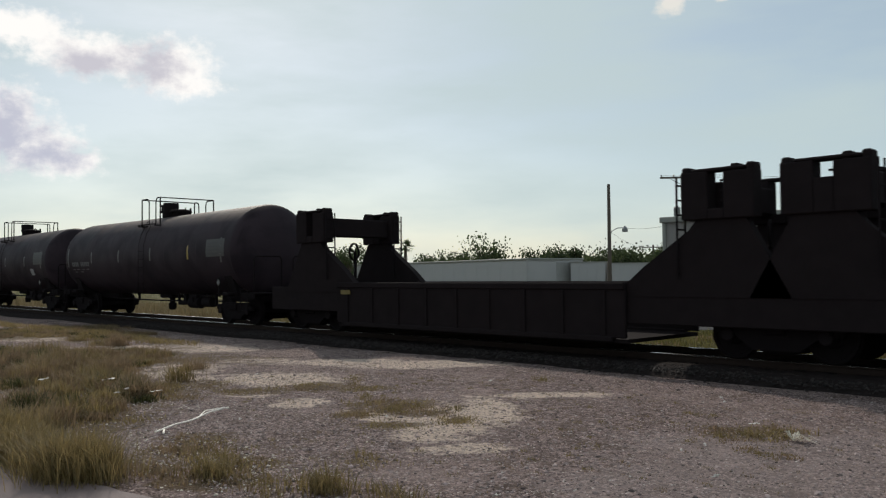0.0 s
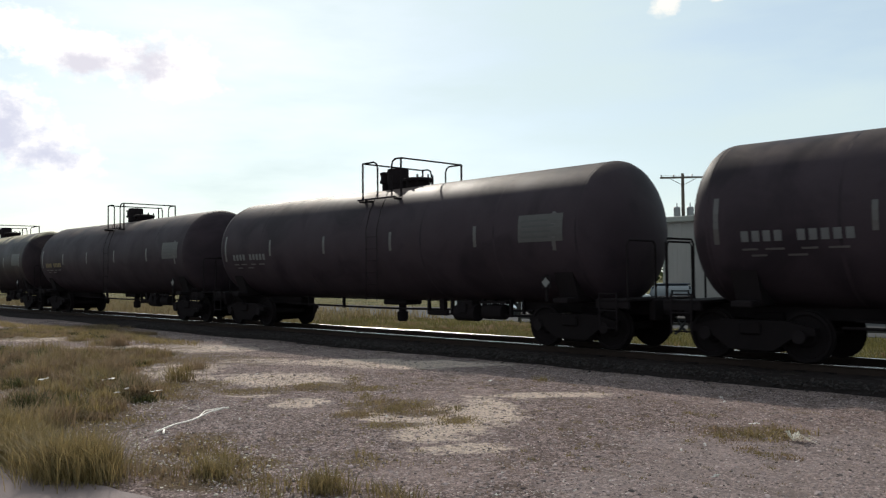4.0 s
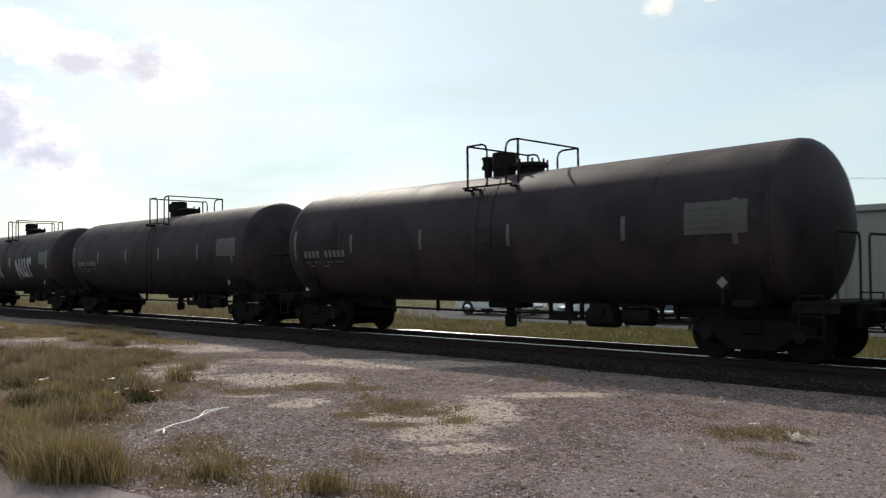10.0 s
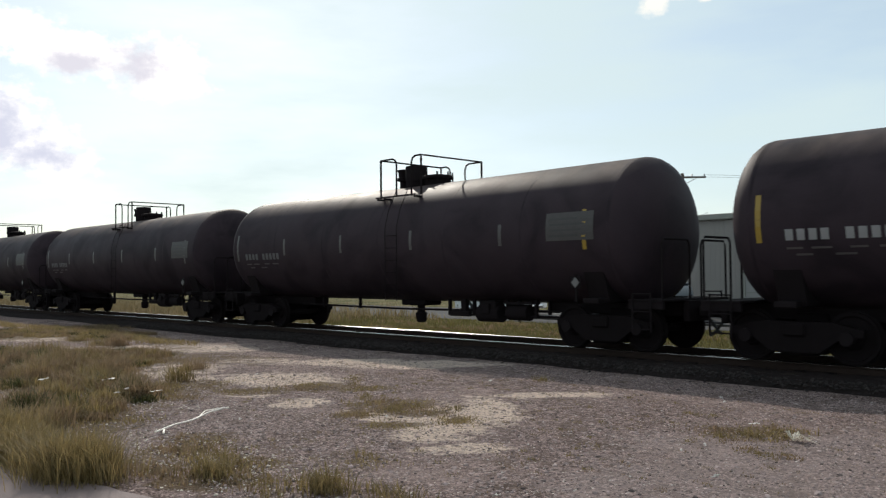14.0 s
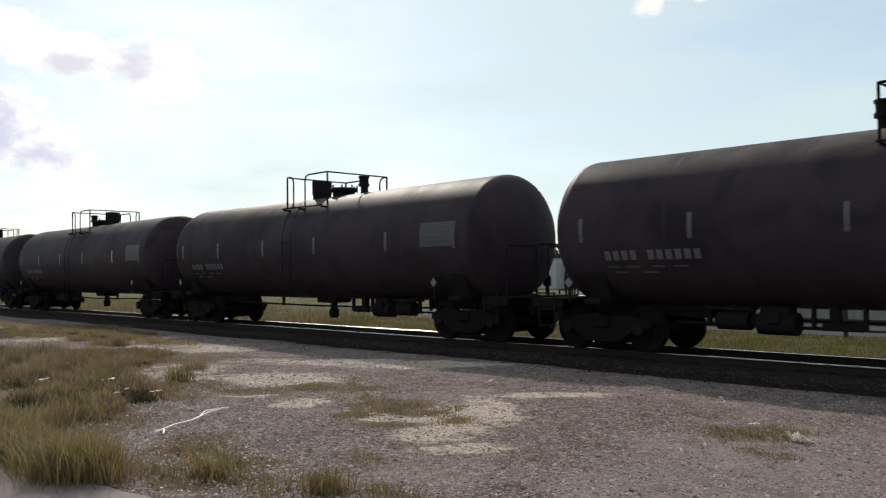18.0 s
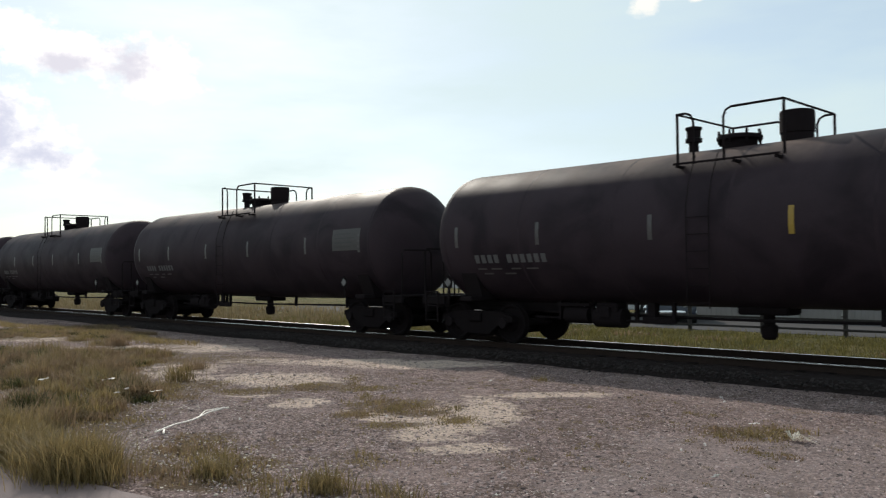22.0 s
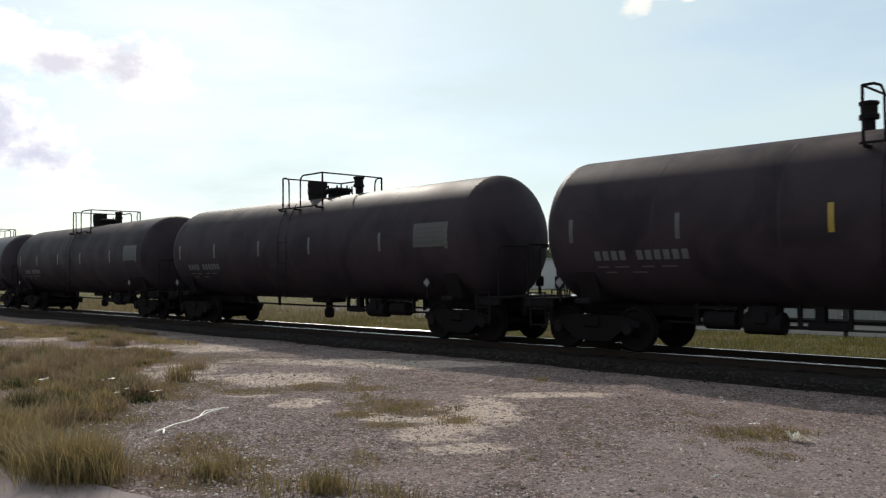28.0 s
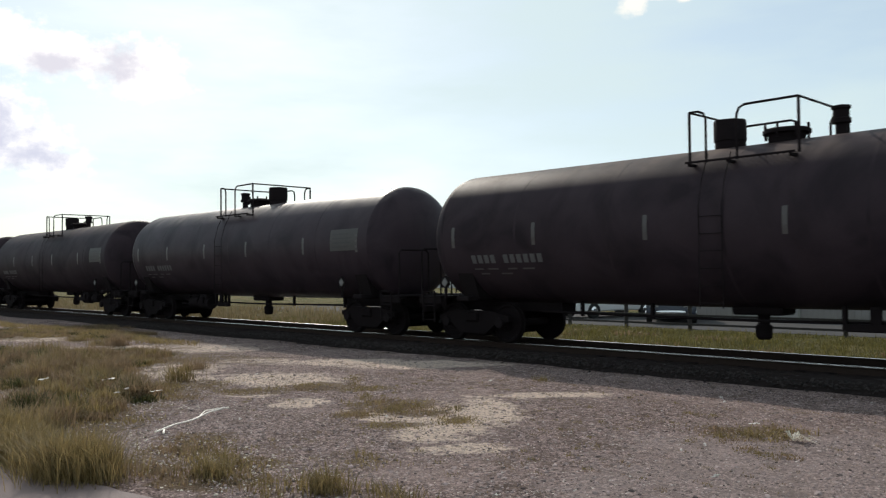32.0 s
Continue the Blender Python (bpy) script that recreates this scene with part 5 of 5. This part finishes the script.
def utility_pole(label, x, y, h, arm, turn, cans=0):
    root = thing("utility_pole", label, "utility pole", at=pose(x, y, 0, 0, 0, turn))
    part("pole", cyl(bmesh.new(), (0, 0, -0.5), (0, 0, h), 0.17, 0.12, 12), WOOD, root, smooth=40)
    if arm:
        part("crossarm", box(bmesh.new(), -arm / 2, arm / 2, -0.19, -0.07, h - 0.42, h - 0.28, 0.01), WOOD, root)
        for s in (-1, 1):
            part("brace", pipe(bmesh.new(), [(s * arm * 0.3, -0.13, h - 0.4), (0, -0.16, h - 1.0)], 0.02, 6), STEEL, root)
        for u in (-0.47, -0.2, 0.2, 0.47):
            part("insulator", lathe(bmesh.new(), [(0.02, 0), (0.07, 0.03), (0.04, 0.08), (0.07, 0.12), (0.03, 0.18)], 10, 'Z', (u * arm, -0.13, h - 0.28)), CERAMIC, root)
    for k in range(cans):
        c = part("transformer", lathe(bmesh.new(), [(0.10, 0), (0.27, 0.03), (0.27, 0.80), (0.22, 0.86), (0.05, 0.88)], 18, 'Z', ((-0.52, 0.52)[k], -0.2, h - 3.6)), CERAMIC, root, "grey transformer can")
        part("bushing", cyl(bmesh.new(), ((-0.52, 0.52)[k], -0.2, h - 2.75), ((-0.52, 0.52)[k], -0.2, h - 2.4), 0.05, 0.03, 8), CERAMIC, c)
    return root


utility_pole("weathered timber utility pole with crossarm and transformers", -35.06, 45, 9.95, 3.6, 40, 2)
utility_pole("distant timber utility pole with crossarm", -66.0, 90, 6.0, 3.4, 40)
lamp_pole = thing("street_lamp", "tall grey pole with a small lamp on a curved arm", "street lamp", at=pose(-35.28, 35, 0))
part("pole", cyl(bmesh.new(), (0, 0, -0.5), (0, 0, 8.4), 0.16, 0.11, 12), WOOD, lamp_pole, smooth=40)
part("arm", pipe(bmesh.new(), [(0, 0, 4.6), (0.15, 0.15, 5.0), (0.45, 0.4, 5.2), (0.85, 0.62, 5.2)], 0.03), CERAMIC, lamp_pole)
part("lamp_head", lathe(bmesh.new(), [(0.20, -0.25), (0.22, -0.05), (0.10, 0.12), (0.03, 0.2)], 14, 'Z', (0.9, 0.66, 5.15)), CERAMIC, lamp_pole, "small grey lamp head")


def wire(label, a, b, drop):
    ob = new("overhead_wire", to_mesh("overhead_wire", pipe(bmesh.new(), sag(a, b, drop), 0.009, 5), STEEL))
    tagged(ob, label, "wire", "overhead wires")


wire("thin dark overhead wire", (-34.4, 35.6, 5.2), (-21.5, 24.0, 5.0), 0.35)
wire("thin dark overhead wire", (-35.2, 35, 4.9), (-66.0, 90, 5.6), 0.5)
for u in (-1.7, 1.7):
    wire("thin dark overhead wire", (-35.06 + u * 0.77, 45 + u * 0.64 - 0.1, 9.8), (30.0 + u, 75 + u, 9.9), 1.6)

# ---- white sheds and trailers far behind ----


def white_box(name, label, category, m, l, w, h, panels, gable=0.25):
    root = thing(name, label, category, at=m)
    bm = box(bmesh.new(), 0, l, 0, w, -0.3, h)
    part("wall", bm, WHITE_WALL, root)
    k = panels
    for i in range(k):
        part("wall_panel", shared("panel%s%d" % (name, k), lambda bm: box(bm, 0.04, l / k - 0.04, -0.03, 0.01, 0.2, h - 0.15, 0.01), WHITE_WALL), WHITE_WALL, root, at=pose(i * l / k, 0, 0))
    part("roof", box(bmesh.new(), -0.15, l + 0.15, -0.15, w + 0.15, h, h + gable, 0.05), TRIM, root)
    for i in range(2):
        part("end_door", box(bmesh.new(), l, l + 0.05, 0.15 + i * w / 2, w / 2 - 0.15 + i * w / 2, 0.1, h - 0.3), DOOR_GREY if i else WHITE_WALL, root)


white_box("white_shed", "long low white metal shed", "shed", pose(-121, 78, 0, 0, 0, -14), 54, 9, 3.7, 18)
white_box("white_trailer", "white box trailer parked beyond the lot", "trailer", pose(-66.0, 70.5, 0.5, 0, 0, 28), 4.4, 2.6, 2.9, 4, 0.06)
white_box("white_trailer", "white box trailer parked beyond the lot", "trailer", pose(-61.3, 72.5, 0.5, 0, 0, 28), 4.6, 2.6, 2.7, 4, 0.06)


# ---- trees ----
def tree(label, x, y, h, crown, seed, leaves=900, lean=0.0, loose=0.6):
    rng = random.Random(seed)
    root = thing("tree", label, "tree", "trees along the horizon", at=pose(x, y, 0))
    bm = bmesh.new()
    trunk_top = Vector((lean * h, 0, h * 0.55))
    pipe(bm, [(0, 0, -0.3), (lean * h * 0.3, 0.05, h * 0.25), trunk_top], 0.02 * h + 0.05, 8)
    part("trunk", bm, BARK, root)
    tips = []
    for k in range(9):
        a = rng.uniform(0, 6.28)
        tip = trunk_top + Vector((math.cos(a) * crown * rng.uniform(0.35, 0.95), math.sin(a) * crown * rng.uniform(0.35, 0.95), h * rng.uniform(-0.05, 0.42)))
        tips.append(tip)
        s = Vector((lean * h * 0.5, 0, h * rng.uniform(0.28, 0.5)))
        part("limb", pipe(bmesh.new(), [s, s.lerp(tip, 0.5) + Vector((0, 0, 0.06 * h)), tip], 0.007 * h + 0.015, 5), BARK, root)
    v, f = [], []
    for _ in range(leaves):
        c = rng.choice(tips)
        p = c + Vector((rng.gauss(0, 1), rng.gauss(0, 1), rng.gauss(0, 0.75))) * crown * 0.30 * loose / 0.6
        r = rng.uniform(0.10, 0.26) * (0.6 + 0.05 * h)
        q = Euler((rng.uniform(0, 6.28), rng.uniform(0, 6.28), 0)).to_matrix()
        k = len(v)
        v += [tuple(p + q @ Vector(w) * r) for w in ((-1, -0.5, 0), (0.1, -0.7, 0.2), (1, 0, 0), (0.1, 0.7, 0.2), (-0.8, 0.4, 0.1))]
        f.append((k, k + 1, k + 2, k + 3, k + 4))
    part("crown", mesh_from("crown", v, f, LEAF), LEAF, root)


TREES = ((-89.8, 80, 7.4, 2.6, 1, 0.9), (-100.5, 82, 5.0, 2.6, 2, 0.6), (-96.0, 84, 5.6, 2.4, 3, 0.6), (-108, 84, 4.8, 2.6, 4, 0.6), (-84, 86, 5.3, 2.4, 5, 0.6), (-78.5, 86, 5.2, 2.2, 6, 0.7),
         (-74.3, 82, 5.9, 1.2, 7, 0.8), (-70, 88, 5.0, 2.2, 8, 0.6), (-66.0, 80, 5.1, 2.3, 9, 0.7), (-62.4, 80, 4.9, 2.0, 10, 0.8), (-58.4, 82, 5.4, 1.7, 11, 0.9), (-117, 80, 6.4, 2.6, 12, 0.7), (-122, 78, 6.8, 2.8, 13, 0.7),
         (-127, 80, 6.0, 3.0, 14, 0.7), (-112, 78, 5.6, 2.4, 15, 0.7), (-54, 84, 4.6, 2.0, 16, 0.7))
for x, y, h, c, sd, lo in TREES:
    tree("dark green broadleaf tree on the skyline", x, y, h, c, sd, 1100, random.Random(sd).uniform(-0.06, 0.06), lo)


def far_woods():
    """An uneven belt of distant foliage closing the horizon."""
    rng = random.Random(33)
    v, f = [], []
    for _ in range(16000):
        a = rng.uniform(-1.35, 0.75)
        d = rng.uniform(190, 240)
        x, y = d * math.sin(a), -15.7 + d * math.cos(a)
        top = 5.5 + 2.6 * noise.noise((a * 22, 1.5, 0)) + 1.3 * noise.noise((a * 80, 4.5, 0))
        p = Vector((x, y, rng.random() ** 0.6 * max(1.5, top)))
        r = rng.uniform(0.5, 1.1)
        q = Euler((rng.uniform(0, 6.28), rng.uniform(0, 6.28), 0)).to_matrix()
        k = len(v)
        v += [tuple(p + q @ Vector(w) * r) for w in ((-1, -0.5, 0), (0.1, -0.7, 0.2), (1, 0, 0), (0.1, 0.7, 0.2))]
        f.append((k, k + 1, k + 2, k + 3))
    ob = new("far_woods", mesh_from("far_woods", v, f, LEAF))
    tagged(ob, "distant belt of dark green trees", "woods", kind="stuff")


far_woods()


def palm(x, y, h):
    rng = random.Random(5)
    root = thing("palm_tree", "cabbage palm with a round fan-leaf crown", "palm tree", at=pose(x, y, 0))
    part("trunk", pipe(bmesh.new(), [(0, 0, -0.3), (0.1, 0, h * 0.5), (0.05, 0.05, h)], 0.17, 10), BARK, root)
    for k in range(26):
        a, e = rng.uniform(0, 6.28), rng.uniform(-0.7, 1.3)
        l = rng.uniform(1.0, 1.5)
        bm = bmesh.new()
        d = Vector((math.cos(a) * math.cos(e), math.sin(a) * math.cos(e), math.sin(e)))
        s = d.cross(Vector((0, 0, 1))).normalized()
        u = s.cross(d)
        o = Vector((0, 0, h))
        for j in range(9):
            t = (j - 4) / 4 * 1.1
            tip = o + d * l * (0.45 + 0.55 * math.cos(t)) + s * l * 0.55 * math.sin(t) - Vector((0, 0, 0.12 * l))
            b0 = o + d * l * 0.35
            w = s * 0.05 * math.cos(t) + u * 0.03
            vs = [bm.verts.new(b0 - w), bm.verts.new(b0 + w), bm.verts.new(tip)]
            bm.faces.new(vs)
        pipe(bm, [o, o + d * l * 0.4], 0.02, 4)
        part("frond", bm, PALM_LEAF, root)


palm(-69.2, 45, 5.0)


# ---- clouds drifting across the sky ----
def cloud_material(name, seed, lobes, cores, core_colour, rim):
    """Glowing cloud of lobes (x, y, half width, half height) with ragged edges; sunlit rim and shaded, greyer cores are
    painted into the emission.
    """
    m = bpy.data.materials.new(name)
    m.use_nodes = True
    n, l = m.node_tree.nodes, m.node_tree.links
    n.clear()
    tc = n.new("ShaderNodeTexCoord")

    def noise_at(scale, detail):
        mp = n.new("ShaderNodeMapping")
        mp.inputs["Location"].default_value = (seed, seed * 1.7, 0)
        mp.inputs["Scale"].default_value = (scale, scale * 1.25, 0)
        l.new(tc.outputs["Object"], mp.inputs[0])
        nz = n.new("ShaderNodeTexNoise")
        nz.inputs["Scale"].default_value, nz.inputs["Detail"].default_value, nz.inputs["Roughness"].default_value = 1.0, detail, 0.6
        l.new(mp.outputs[0], nz.inputs["Vector"])
        return nz.outputs[0]

    def calc(op, a, c, d=None):
        k = n.new("ShaderNodeMath")
        k.operation = op
        for q, v in enumerate((a, c, d)):
            if v is None:
                continue
            if isinstance(v, (int, float)):
                k.inputs[q].default_value = v
            else:
                l.new(v, k.inputs[q])
        return k.outputs[0]

    def mass(spots):
        total = None
        for x, y, a, c in spots:
            mp = n.new("ShaderNodeMapping")
            mp.vector_type = 'TEXTURE'
            mp.inputs["Location"].default_value = (-x, y, 0)
            mp.inputs["Scale"].default_value = (a, c, 4000)
            l.new(tc.outputs["Object"], mp.inputs[0])
            ln = n.new("ShaderNodeVectorMath")
            ln.operation = 'LENGTH'
            l.new(mp.outputs[0], ln.inputs[0])
            v = calc('SUBTRACT', 1.0, ln.outputs["Value"])
            total = v if total is None else calc('MAXIMUM', total, v)
        return total

    def step(v, lo, hi):
        r = n.new("ShaderNodeMapRange")
        r.interpolation_type = 'SMOOTHSTEP'
        r.inputs["From Min"].default_value, r.inputs["From Max"].default_value = lo, hi
        l.new(v, r.inputs["Value"])
        return r.outputs[0]

    rag = calc('MULTIPLY_ADD', noise_at(0.016, 7), 1.7, -0.85)
    alpha = step(calc('ADD', mass(lobes), rag), -0.25, 0.55)
    mix = n.new("ShaderNodeMix")
    mix.data_type = 'RGBA'
    mix.inputs["A"].default_value, mix.inputs["B"].default_value = (*rim, 1), (*core_colour, 1)
    if cores:
        l.new(step(calc('ADD', mass(cores), calc('MULTIPLY_ADD', noise_at(0.011, 5), 2.0, -1.0)), -0.15, 0.95), mix.inputs["Factor"])
    else:
        mix.inputs["Factor"].default_value = 0.0
    em, tr, ms, out = n.new("ShaderNodeEmission"), n.new("ShaderNodeBsdfTransparent"), n.new("ShaderNodeMixShader"), n.new("ShaderNodeOutputMaterial")
    l.new(mix.outputs["Result"], em.inputs["Color"])
    l.new(alpha, ms.inputs[0])
    l.new(tr.outputs[0], ms.inputs[1])
    l.new(em.outputs[0], ms.inputs[2])
    l.new(ms.outputs[0], out.inputs["Surface"])
    return m


CLOUDS = []


def cloud(label, place, w, h, seed, drift, lobes, cores, core_colour, rim=(1.35, 1.32, 1.28)):
    bm = bmesh.new()
    g = [[bm.verts.new((w * (i / 12 - 0.5), h * (j / 8 - 0.5), -0.06 * w * math.cos((i / 12 - 0.5) * 3) * math.cos((j / 8 - 0.5) * 3))) for i in range(13)] for j in range(9)]
    for j in range(8):
        for i in range(12):
            bm.faces.new((g[j][i], g[j][i + 1], g[j + 1][i + 1], g[j + 1][i]))
    ob = new("cloud", to_mesh("cloud", bm, cloud_material("cloud_vapour_%d" % seed, seed, lobes, cores, core_colour, rim), 180))
    ob.visible_shadow = False
    tagged(ob, label, "cloud", "clouds in the sky")
    CLOUDS.append((ob, Vector(place), Vector((0.693, 0.721, -0.009)) * drift))


cloud("bright ragged cumulus cloud with a grey core", (-2714, 1039, 735), 1100, 460, 3, -115,
      ((234, -30, 150, 100), (275, -79, 130, 46), (0, -10, 225, 72), (-224, 55, 190, 62), (-346, 129, 55, 85)), ((172, -24, 140, 120), (-28, -36, 160, 66)), (0.80, 0.78, 0.86))
cloud("bright cumulus cloud with a lilac-grey base", (-2815, 851, 474), 620, 420, 9, -40,
      ((-43, 31, 120, 125), (38, -50, 150, 92), (129, -94, 120, 42)), ((-70, -5, 210, 180), (60, -70, 210, 78)), (0.72, 0.74, 0.87))
cloud("small bright white cloud high in the sky", (-1476, 2439, 912), 560, 200, 14, -125,
      ((21, -14, 60, 34), (190, -6, 30, 12), (113, 5, 70, 14)), (), (1, 1, 1), (1.06, 1.04, 0.97))


# seconds, and how far the train is ahead of a steady speed
SURGE = ((0, -0.27), (3, -0.25), (6, -0.22), (8, -0.04), (10, 0.13), (12, 0.16), (14, 0.22), (17, 0.43), (17.6, 0.35), (17.7, -0.46), (18, -0.43), (19, -0.42), (20, -0.49), (22, -0.70), (24, -0.82), (26, -0.93), (28, -1.0), (30, -1.07), (32, -1.13))


def motions():
    for car, x in TRAIN:
        walk(car, [(t, pose(x + SPEED * t + d, 0, RAIL_Z)) for t, d in SURGE])
    for ob, p, d in CLOUDS:
        walk(ob, [(0, look(p, EYE)), (32, look(p + d, EYE))])


motions()
